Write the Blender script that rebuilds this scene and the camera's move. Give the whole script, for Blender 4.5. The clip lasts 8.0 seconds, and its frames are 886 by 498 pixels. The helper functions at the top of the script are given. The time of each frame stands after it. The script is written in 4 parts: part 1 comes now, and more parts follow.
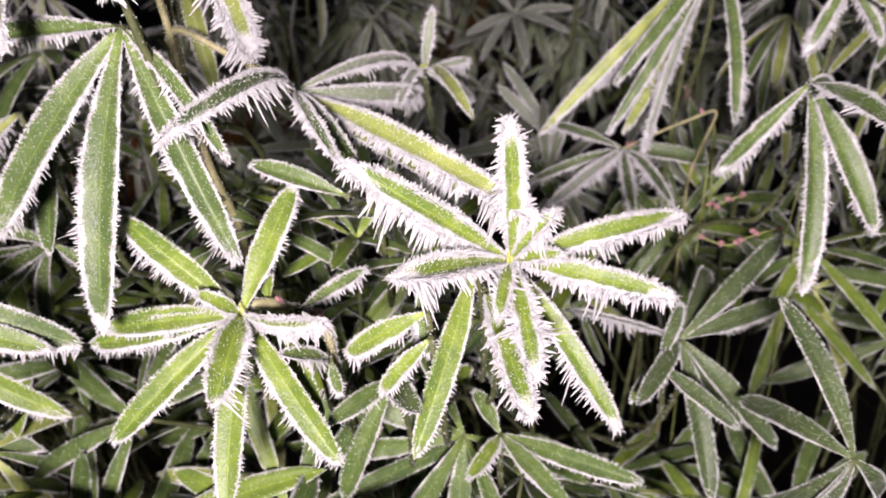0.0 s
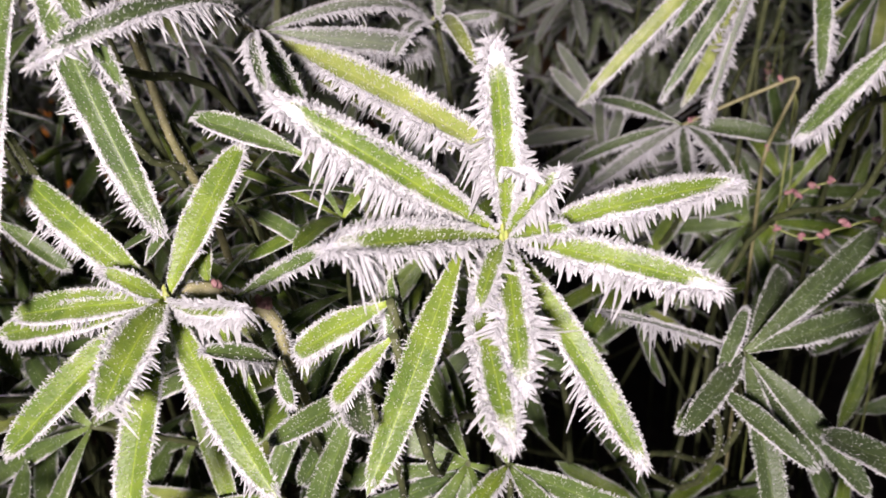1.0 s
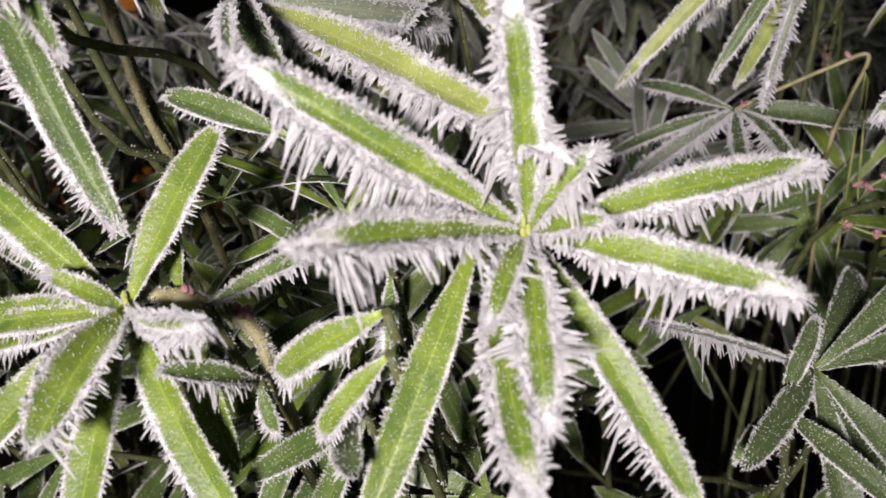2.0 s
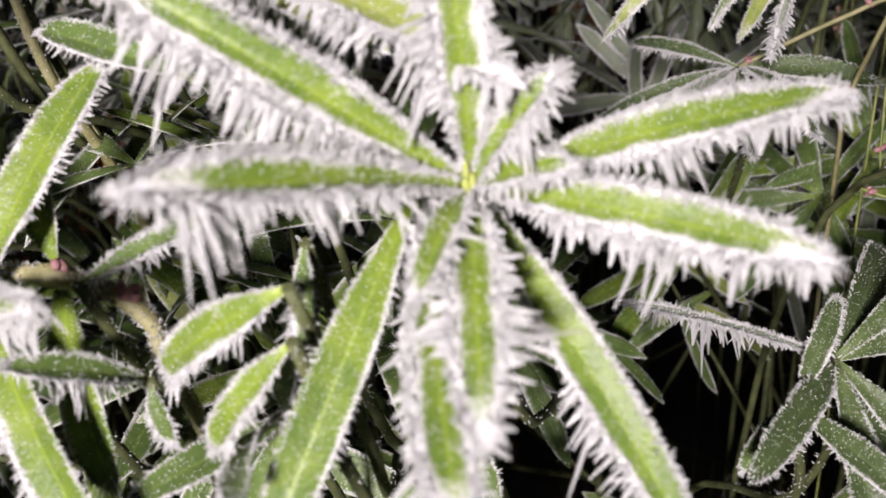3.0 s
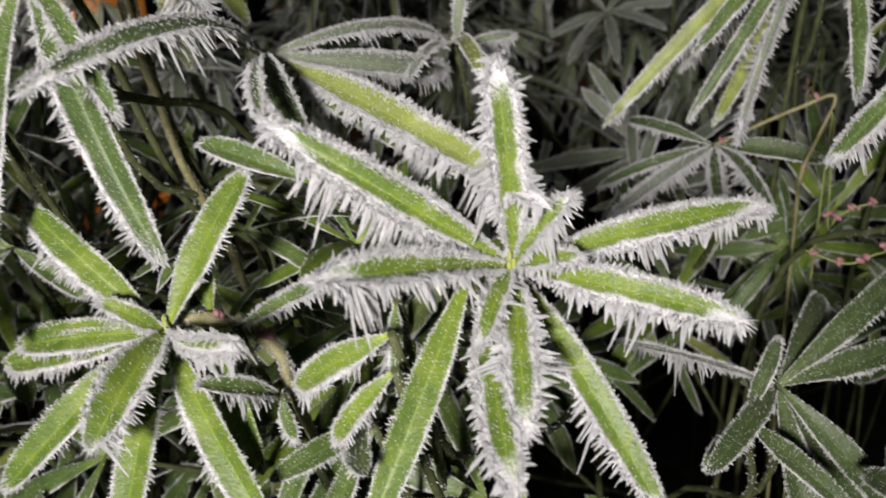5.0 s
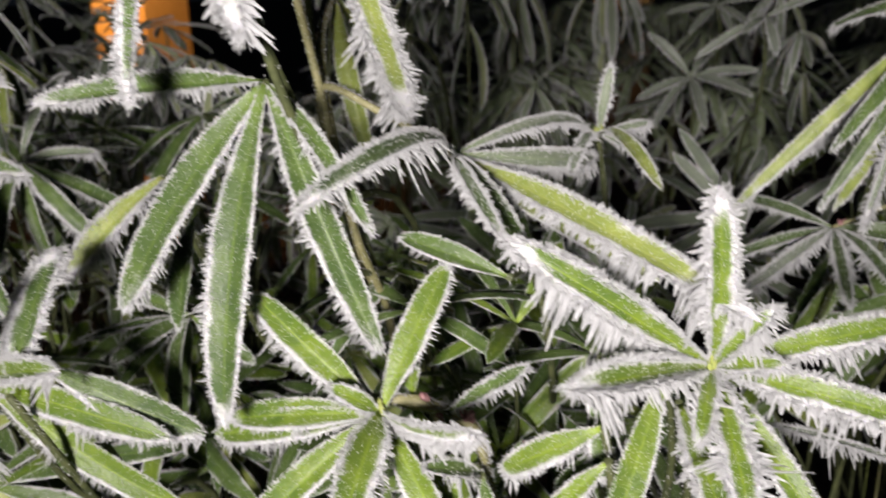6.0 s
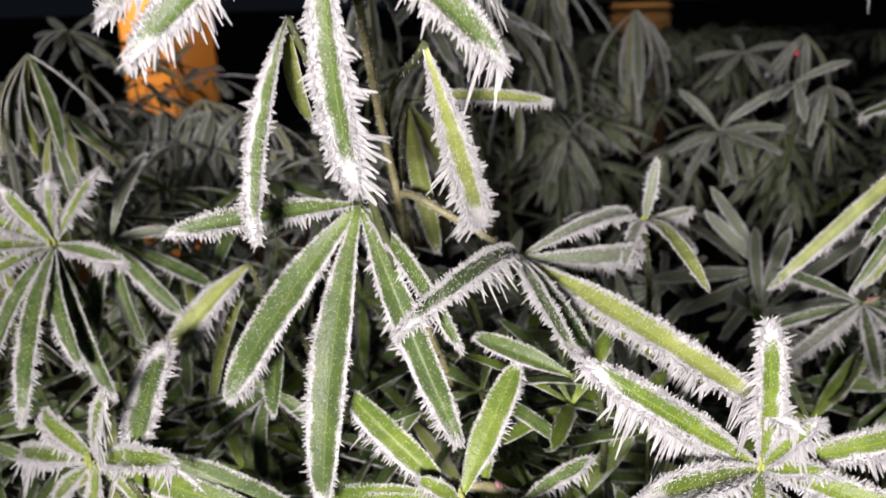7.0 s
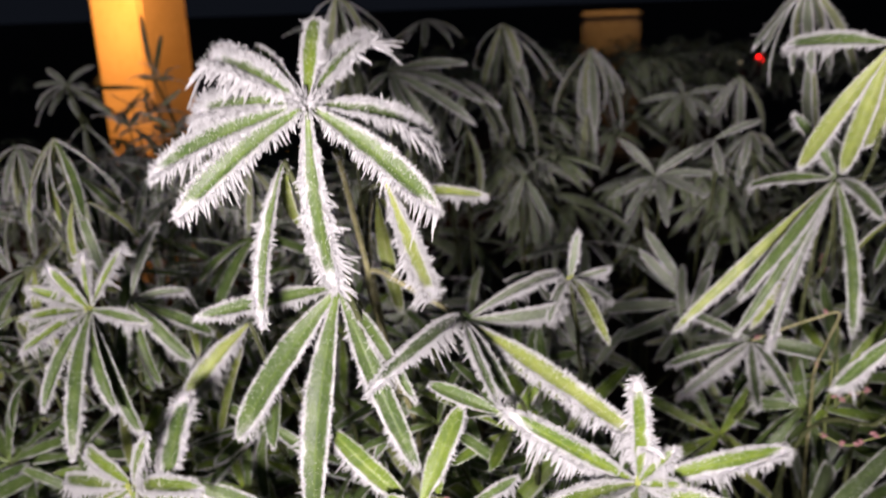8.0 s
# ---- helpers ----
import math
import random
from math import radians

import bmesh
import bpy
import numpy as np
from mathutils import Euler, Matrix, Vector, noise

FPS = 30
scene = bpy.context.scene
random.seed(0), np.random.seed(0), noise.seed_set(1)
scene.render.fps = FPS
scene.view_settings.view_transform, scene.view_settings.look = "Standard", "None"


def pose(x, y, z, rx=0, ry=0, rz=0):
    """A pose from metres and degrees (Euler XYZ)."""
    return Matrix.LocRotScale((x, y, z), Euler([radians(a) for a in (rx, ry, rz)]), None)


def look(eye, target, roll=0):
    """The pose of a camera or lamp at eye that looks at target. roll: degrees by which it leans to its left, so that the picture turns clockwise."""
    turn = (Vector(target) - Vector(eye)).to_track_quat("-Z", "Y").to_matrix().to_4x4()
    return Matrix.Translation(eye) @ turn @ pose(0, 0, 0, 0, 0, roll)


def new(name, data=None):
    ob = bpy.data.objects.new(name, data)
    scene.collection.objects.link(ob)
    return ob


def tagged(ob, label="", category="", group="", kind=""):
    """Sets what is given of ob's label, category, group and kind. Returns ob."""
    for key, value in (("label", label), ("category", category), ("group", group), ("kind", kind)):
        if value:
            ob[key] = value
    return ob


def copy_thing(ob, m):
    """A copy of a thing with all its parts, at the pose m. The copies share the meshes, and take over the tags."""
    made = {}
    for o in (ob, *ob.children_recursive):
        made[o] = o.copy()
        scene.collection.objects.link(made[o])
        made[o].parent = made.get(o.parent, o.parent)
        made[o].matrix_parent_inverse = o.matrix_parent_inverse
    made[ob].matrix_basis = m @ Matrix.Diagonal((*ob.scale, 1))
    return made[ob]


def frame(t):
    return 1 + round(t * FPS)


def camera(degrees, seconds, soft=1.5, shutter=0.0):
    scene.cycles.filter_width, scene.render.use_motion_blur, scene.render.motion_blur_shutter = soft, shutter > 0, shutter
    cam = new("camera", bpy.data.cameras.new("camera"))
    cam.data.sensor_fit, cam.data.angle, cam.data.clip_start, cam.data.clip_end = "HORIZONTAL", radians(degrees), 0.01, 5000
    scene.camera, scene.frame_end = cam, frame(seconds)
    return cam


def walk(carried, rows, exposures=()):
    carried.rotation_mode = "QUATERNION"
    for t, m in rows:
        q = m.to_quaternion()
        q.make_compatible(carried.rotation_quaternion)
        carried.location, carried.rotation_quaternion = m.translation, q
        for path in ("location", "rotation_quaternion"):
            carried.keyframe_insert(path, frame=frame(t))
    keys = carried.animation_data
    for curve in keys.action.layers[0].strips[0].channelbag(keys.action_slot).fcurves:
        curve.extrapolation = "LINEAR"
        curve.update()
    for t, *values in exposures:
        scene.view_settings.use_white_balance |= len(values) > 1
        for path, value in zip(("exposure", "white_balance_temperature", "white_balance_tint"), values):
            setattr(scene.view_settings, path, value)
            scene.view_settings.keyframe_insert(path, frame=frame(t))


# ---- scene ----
cam = camera(56.0, 8.0, soft=1.5, shutter=0.4)
METRES, EYE, TILT, LEAN, TURN = 0.32, 1.0, -22.0, 0.0, 0.0
ROWS = [
    (0.0, 0.0, 0.0, 0.0, 0.0, 0.0, -0.0),
    (0.5, 0.0327, 0.079, -0.0146, 3.03, 0.65, -0.77),
    (1.0, 0.0654, 0.1584, -0.0264, 5.61, 1.12, -1.15),
    (2.5, 0.0752, 0.2966, -0.0309, 8.48, 1.4, -0.85),
    (3.0, 0.0895, 0.3434, -0.0389, 8.47, 1.0, -0.59),
    (3.5, 0.0955, 0.3163, -0.0373, 8.25, 0.84, -0.4),
    (4.0, 0.1044, 0.2582, -0.038, 7.98, 1.0, -0.33),
    (5.5, 0.0436, 0.15, -0.0043, 9.32, 3.54, -1.78),
    (6.0, -0.0209, 0.1107, 0.0168, 10.22, 4.45, -2.52),
    (6.5, -0.0552, 0.0813, 0.0465, 11.02, 5.05, -2.97),
    (7.0, -0.0538, 0.0264, 0.0813, 11.31, 5.14, -2.87),
    (7.5, -0.036, -0.0376, 0.1046, 10.78, 4.68, -2.39),
    (8.0, 0.0051, -0.1765, 0.133, 9.93, 5.42, -1.84),
]
walk(cam, [(t, pose(0, 0, EYE, TILT, LEAN, TURN) @ pose(METRES * x, METRES * y, METRES * z, 90 + pitch, roll, yaw)) for t, x, y, z, yaw, pitch, roll in ROWS],
     [(0.0, 0.44, 6500, 16), (0.5, 0.30, 6500, 13), (1.0, 0.24, 6500, 13), (2.5, -0.03, 6500, 6), (3.0, 0.22, 6500, 7), (3.5, -0.09, 6500, 5), (4.0, -0.37, 6500, 0), (5.5, -0.15, 6500, 0), (6.5, 0.02, 6500, 3), (7.5, 0.12, 6500, 8), (8.0, 0.14, 6500, 10)])
cam.data.dof.use_dof = True
cam.data.dof.focus_distance = 0.172
cam.data.dof.aperture_fstop = 25.0

# ---- night sky and the torch that lights the bush ----
night = bpy.data.worlds.new("night_sky")
night.use_nodes = True
scene.world = night
night.node_tree.nodes["Background"].inputs["Color"].default_value = (0.10, 0.12, 0.18, 1)
night.node_tree.nodes["Background"].inputs["Strength"].default_value = 0.042


def lamp(name, where, at, watts, colour, size, spread=180):
    data = bpy.data.lights.new(name, "AREA")
    data.shape, data.size, data.energy, data.color, data.spread = "DISK", size, watts, colour, radians(spread)
    ob = new(name, data)
    ob.matrix_world = look(where, at)
    return ob


lamp("torch", (-0.03, -0.26, 1.045), (0.0, 0.35, 0.92), 4.2, (1.0, 0.88, 0.89), 0.07, 150)


# ---- materials ----
def material(name):
    m = bpy.data.materials.new(name)
    m.use_nodes = True
    nodes, links = m.node_tree.nodes, m.node_tree.links
    return m, nodes, links, nodes["Principled BSDF"]


def node(nodes, kind, **values):
    n = nodes.new(kind)
    for key, value in values.items():
        n.inputs[key.replace("_", " ")].default_value = value
    return n


def mix(nodes, links, fac, a, b, blend="MIX"):
    n = nodes.new("ShaderNodeMix")
    n.data_type, n.blend_type = "RGBA", blend
    for slot, v in ((0, fac), (6, a), (7, b)):
        if isinstance(v, (tuple, float, int)):
            n.inputs[slot].default_value = v
        else:
            links.new(v, n.inputs[slot])
    return n.outputs[2]


def calc(nodes, links, op, a, b=0.0, clamp=False):
    n = nodes.new("ShaderNodeMath")
    n.operation, n.use_clamp = op, clamp
    for slot, v in ((0, a), (1, b)):
        if isinstance(v, (float, int)):
            n.inputs[slot].default_value = v
        else:
            links.new(v, n.inputs[slot])
    return n.outputs[0]


def ramp(nodes, links, fac, lo, hi):
    n = nodes.new("ShaderNodeMapRange")
    n.interpolation_type = "SMOOTHSTEP"
    links.new(fac, n.inputs[0])
    n.inputs[1].default_value, n.inputs[2].default_value = lo, hi
    return n.outputs[0]


def leaf_material(name, dark, light, rib):
    """A hairy lupin leaflet: mottled green, a pale midrib, and rime where the attribute 'rime' is high."""
    m, nodes, links, bsdf = material(name)
    place = nodes.new("ShaderNodeTexCoord").outputs["Object"]
    info = nodes.new("ShaderNodeObjectInfo")
    island = nodes.new("ShaderNodeNewGeometry").outputs["Random Per Island"]
    coarse = node(nodes, "ShaderNodeTexNoise", Scale=160.0, Detail=3.0)
    fine = node(nodes, "ShaderNodeTexNoise", Scale=1500.0, Detail=2.0)
    crinkle = node(nodes, "ShaderNodeTexNoise", Scale=520.0, Detail=2.0)
    speck = node(nodes, "ShaderNodeTexNoise", Scale=2600.0, Detail=1.0)
    for n in (coarse, fine, speck, crinkle):
        links.new(place, n.inputs["Vector"])
    uv = nodes.new("ShaderNodeUVMap")
    split = nodes.new("ShaderNodeSeparateXYZ")
    links.new(uv.outputs[0], split.inputs[0])
    across = calc(nodes, links, "ABSOLUTE", calc(nodes, links, "SUBTRACT", split.outputs[1], 0.5))
    base = mix(nodes, links, ramp(nodes, links, calc(nodes, links, "ADD", calc(nodes, links, "MULTIPLY", coarse.outputs[0], 0.8), calc(nodes, links, "MULTIPLY", crinkle.outputs[0], 0.2)), 0.33, 0.67), dark, light)
    shade = calc(nodes, links, "ADD", calc(nodes, links, "MULTIPLY", info.outputs["Random"], 0.30), calc(nodes, links, "MULTIPLY", island, 0.15))
    base = mix(nodes, links, shade, base, mix(nodes, links, 0.5, dark, rib))
    base = mix(nodes, links, calc(nodes, links, "MULTIPLY", ramp(nodes, links, fine.outputs[0], 0.45, 0.7), 0.12), base, light)
    base = mix(nodes, links, calc(nodes, links, "SUBTRACT", 0.6, ramp(nodes, links, across, 0.008, 0.030), True), base, rib)
    base = mix(nodes, links, calc(nodes, links, "SUBTRACT", 0.7, ramp(nodes, links, split.outputs[0], 0.02, 0.22), True), base, rib)
    rime = nodes.new("ShaderNodeAttribute")
    rime.attribute_name = "rime"
    grain = calc(nodes, links, "ADD", calc(nodes, links, "MULTIPLY", coarse.outputs[0], 0.75), calc(nodes, links, "MULTIPLY", speck.outputs[0], 0.45))
    cover = ramp(nodes, links, calc(nodes, links, "ADD", rime.outputs["Fac"], grain), 0.88, 1.20)
    veil = calc(nodes, links, "MULTIPLY", ramp(nodes, links, calc(nodes, links, "ADD", rime.outputs["Fac"], calc(nodes, links, "MULTIPLY", coarse.outputs[0], 0.5)), 0.22, 0.72), calc(nodes, links, "MULTIPLY", ramp(nodes, links, crinkle.outputs[0], 0.35, 0.65), 0.07))
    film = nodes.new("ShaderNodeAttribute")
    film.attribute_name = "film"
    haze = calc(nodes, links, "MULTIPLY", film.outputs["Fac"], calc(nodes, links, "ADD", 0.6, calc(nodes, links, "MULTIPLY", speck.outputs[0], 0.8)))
    dust = calc(nodes, links, "MULTIPLY", ramp(nodes, links, calc(nodes, links, "ADD", calc(nodes, links, "MULTIPLY", speck.outputs[0], 0.5), calc(nodes, links, "MULTIPLY", coarse.outputs[0], 0.5)), 0.56, 0.74), 0.06)
    grit = node(nodes, "ShaderNodeTexVoronoi", Scale=2300.0)
    links.new(place, grit.inputs["Vector"])
    kept = ramp(nodes, links, calc(nodes, links, "ADD", grit.outputs["Color"], calc(nodes, links, "MULTIPLY", coarse.outputs[0], 0.6)), 0.88, 1.02)
    grains = calc(nodes, links, "MULTIPLY", calc(nodes, links, "SUBTRACT", 1.0, ramp(nodes, links, grit.outputs["Distance"], 0.10, 0.40)), calc(nodes, links, "MULTIPLY", kept, 0.75))
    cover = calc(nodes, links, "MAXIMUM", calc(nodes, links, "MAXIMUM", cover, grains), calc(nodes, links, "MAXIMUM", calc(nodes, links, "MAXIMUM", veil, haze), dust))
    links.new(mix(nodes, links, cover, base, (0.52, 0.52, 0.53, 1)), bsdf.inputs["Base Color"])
    bsdf.inputs["Roughness"].default_value = 0.46
    bsdf.inputs["Specular IOR Level"].default_value = 0.35
    bsdf.inputs["Subsurface Weight"].default_value = 0.12
    bsdf.inputs["Subsurface Radius"].default_value = (0.3, 0.6, 0.1)
    bsdf.inputs["Subsurface Scale"].default_value = 0.001
    bump = node(nodes, "ShaderNodeBump", Strength=0.38, Distance=0.0004)
    links.new(calc(nodes, links, "ADD", calc(nodes, links, "ADD", fine.outputs[0], calc(nodes, links, "MULTIPLY", crinkle.outputs[0], 1.1)), calc(nodes, links, "MULTIPLY", cover, 1.5)), bump.inputs["Height"])
    links.new(bump.outputs[0], bsdf.inputs["Normal"])
    return m


def plain(name, a, b, scale, rough, bump_by=0.4, depth=0.001):
    m, nodes, links, bsdf = material(name)
    place = nodes.new("ShaderNodeTexCoord").outputs["Object"]
    big = node(nodes, "ShaderNodeTexNoise", Scale=scale, Detail=6.0)
    small = node(nodes, "ShaderNodeTexNoise", Scale=scale * 9, Detail=3.0)
    links.new(place, big.inputs["Vector"])
    links.new(place, small.inputs["Vector"])
    tone = calc(nodes, links, "ADD", calc(nodes, links, "MULTIPLY", big.outputs[0], 0.65), calc(nodes, links, "MULTIPLY", small.outputs[0], 0.35))
    links.new(mix(nodes, links, ramp(nodes, links, tone, 0.35, 0.65), a, b), bsdf.inputs["Base Color"])
    bsdf.inputs["Roughness"].default_value = rough
    bump = node(nodes, "ShaderNodeBump", Strength=bump_by, Distance=depth)
    links.new(tone, bump.inputs["Height"])
    links.new(bump.outputs[0], bsdf.inputs["Normal"])
    return m


def glow(name, colour, strength):
    m, nodes, links, bsdf = material(name)
    bsdf.inputs["Base Color"].default_value = (*colour, 1)
    bsdf.inputs["Emission Color"].default_value = (*colour, 1)
    bsdf.inputs["Emission Strength"].default_value = strength
    return m


LEAF = {
    "b": leaf_material("young_leaf", (0.048, 0.095, 0.003, 1), (0.124, 0.182, 0.008, 1), (0.23, 0.31, 0.015, 1)),
    "d": leaf_material("mature_leaf", (0.024, 0.054, 0.005, 1), (0.062, 0.104, 0.013, 1), (0.15, 0.22, 0.035, 1)),
    # mature leaf darkened: weaker light on low and far shoots put into the colour
    "o": leaf_material("shaded_leaf", (0.017, 0.036, 0.005, 1), (0.042, 0.070, 0.012, 1), (0.10, 0.14, 0.04, 1)),
    "p": leaf_material("leaf_underside", (0.140, 0.185, 0.028, 1), (0.245, 0.290, 0.055, 1), (0.32, 0.35, 0.10, 1)),
}
STEM = plain("lupin_stem", (0.10, 0.13, 0.03, 1), (0.22, 0.24, 0.08, 1), 300, 0.6, 0.5, 0.0004)
# the stem colour in a darker copy, so that stems stand out less in the gaps
DARK_STEM = plain("dark_stem", (0.035, 0.045, 0.015, 1), (0.085, 0.095, 0.035, 1), 300, 0.7, 0.5, 0.0004)
TAN = plain("woody_stem", (0.15, 0.145, 0.06, 1), (0.27, 0.25, 0.13, 1), 250, 0.6, 0.5, 0.0004)
BUD = plain("lupin_bud", (0.26, 0.11, 0.13, 1), (0.31, 0.18, 0.17, 1), 500, 0.6, 0.5, 0.0003)
RIME = plain("rime", (0.53, 0.53, 0.54, 1), (0.69, 0.69, 0.70, 1), 900, 0.35, 0.6, 0.0002)
ice_nodes, ice_links = RIME.node_tree.nodes, RIME.node_tree.links
ice_through, ice_mix = ice_nodes.new("ShaderNodeBsdfTranslucent"), ice_nodes.new("ShaderNodeMixShader")
ice_through.inputs["Color"].default_value = (0.80, 0.80, 0.81, 1)
ice_mix.inputs[0].default_value = 0.55
ice_links.new(ice_nodes["Principled BSDF"].outputs[0], ice_mix.inputs[1])
ice_links.new(ice_through.outputs[0], ice_mix.inputs[2])
ice_links.new(ice_mix.outputs[0], ice_nodes["Material Output"].inputs["Surface"])
SOIL = plain("soil", (0.020, 0.016, 0.012, 1), (0.050, 0.040, 0.030, 1), 9, 0.95, 0.9, 0.02)
PLASTER = plain("ochre_plaster", (0.50, 0.36, 0.17, 1), (0.62, 0.46, 0.24, 1), 5, 0.85, 0.3, 0.004)
WALL = plain("rendered_wall", (0.38, 0.30, 0.22, 1), (0.50, 0.42, 0.32, 1), 3, 0.9, 0.3, 0.004)
METAL = plain("painted_post", (0.03, 0.03, 0.035, 1), (0.05, 0.05, 0.055, 1), 20, 0.5, 0.2, 0.001)


# ---- building blocks ----
def part(name, bm, mat, parent, label=""):
    """Links a bmesh, or a mesh, as one object under a thing or a part."""
    me = bm
    if isinstance(bm, bmesh.types.BMesh):
        me = bpy.data.meshes.new(name)
        bm.to_mesh(me)
        bm.free()
    if mat and not me.materials:
        me.materials.append(mat)
    ob = new(name, me)
    ob.parent = parent
    if label:
        ob["label"] = label
    return ob


def thing(name, label, category, where=(0, 0, 0), group="", kind=""):
    ob = new(name)
    ob.location = where
    ob.empty_display_size = 0.01
    return tagged(ob, label, category, group, kind)


def half_width(s):
    """The outline of a lupin leaflet: narrow at the base, widest past the middle, tapered to the tip."""
    q = min(1.0, s / 0.45)
    return (0.17 + 0.75 * (q * q * (3 - 2 * q)) ** 0.7) * max(1 - max(0.0, (s - 0.55) / 0.45) ** 2.7, 0.0) ** 0.65


def centre_line(s, arch):
    return arch * 4 * s * (1 - s)


def spine(s, v, length, width, arch, fold, wave):
    """A place on the upper side: s runs along the leaflet, v across it from -1 to 1."""
    w = width / 2 * half_width(s)
    y = v * w * (1 - 0.12 * abs(fold))
    z = centre_line(s, arch * length) + fold * w * abs(v) ** 1.15 + wave[0] * width * math.sin(9 * s + wave[1]) * v
    return Vector((s * length, y + wave[2] * length * s * s, z))


def blade_mesh(length, width, arch, fold, wave, frost, mat, along=16, across=10, thick=0.0005, film=0.0, heavy=0.0):
    """One leaflet with a top, an underside and a rim. Its base is at the origin, it points along x."""
    verts, faces, uvs, rime = [], [], [], []
    for side in (0, 1):
        for i in range(along + 1):
            s = i / along
            for j in range(across + 1):
                v = -1 + 2 * j / across
                p = spine(s, v, length, width, arch, fold, wave)
                p.z -= side * thick * (1 if abs(v) < 0.99 and 0 < i < along else 0.55)
                verts.append(p)
                uvs.append((s, 0.5 + v / 2))
                edge = max(abs(v), 0.85 * s ** 3)
                load = 1 + min(0.55, max(-0.4, heavy * v))
                rime.append(frost * load * (0.02 + 1.0 * edge ** max(1.0, 2.3 - frost)) * (0.5 + 0.55 * s) + 0.20 * edge ** 5)
    n, one = across + 1, (along + 1) * (across + 1)
    for i in range(along):
        for j in range(across):
            a = i * n + j
            faces.append((a, a + n, a + n + 1, a + 1))
            faces.append((one + a, one + a + 1, one + a + n + 1, one + a + n))
    rim = [i * n for i in range(along + 1)] + [along * n + j for j in range(1, n)] + [i * n + across for i in range(along - 1, -1, -1)] + [j for j in range(across - 1, 0, -1)]
    for a, b in zip(rim, rim[1:] + rim[:1]):
        faces.append((a, one + a, one + b, b))
    me = bpy.data.meshes.new("leaflet")
    me.from_pydata(verts, [], faces)
    layer = me.uv_layers.new(name="UVMap")
    for loop in me.loops:
        layer.data[loop.index].uv = uvs[loop.vertex_index]
    me.attributes.new("rime", "FLOAT", "POINT").data.foreach_set("value", rime)
    me.attributes.new("film", "FLOAT", "POINT").data.foreach_set("value", [film] * len(verts))
    me.polygons.foreach_set("use_smooth", [True] * len(faces))
    me.materials.append(mat)
    return me


def needle(verts, faces, p, d, long, thick, rng, rows=((-0.05, 0.85), (0.68, 0.95), (1.0, 0.32))):
    """A hoar crystal: a three-sided column with a narrowed tip."""
    a = d.orthogonal().normalized()
    b = d.cross(a)
    turn, k = rng.uniform(0, 6.28), len(verts)
    for at, r in rows:
        for q in range(3):
            w = turn + q * 2.094 + at * 0.6
            verts.append(p + d * (at * long) + (a * math.cos(w) + b * math.sin(w)) * (r * thick))
    for row in range(0, 3 * len(rows) - 3, 3):
        for q in range(3):
            c, e = k + row + q, k + row + (q + 1) % 3
            faces.append((c, e, e + 3, c + 3))
    k += 3 * len(rows) - 3
    faces.append((k, k + 1, k + 2))


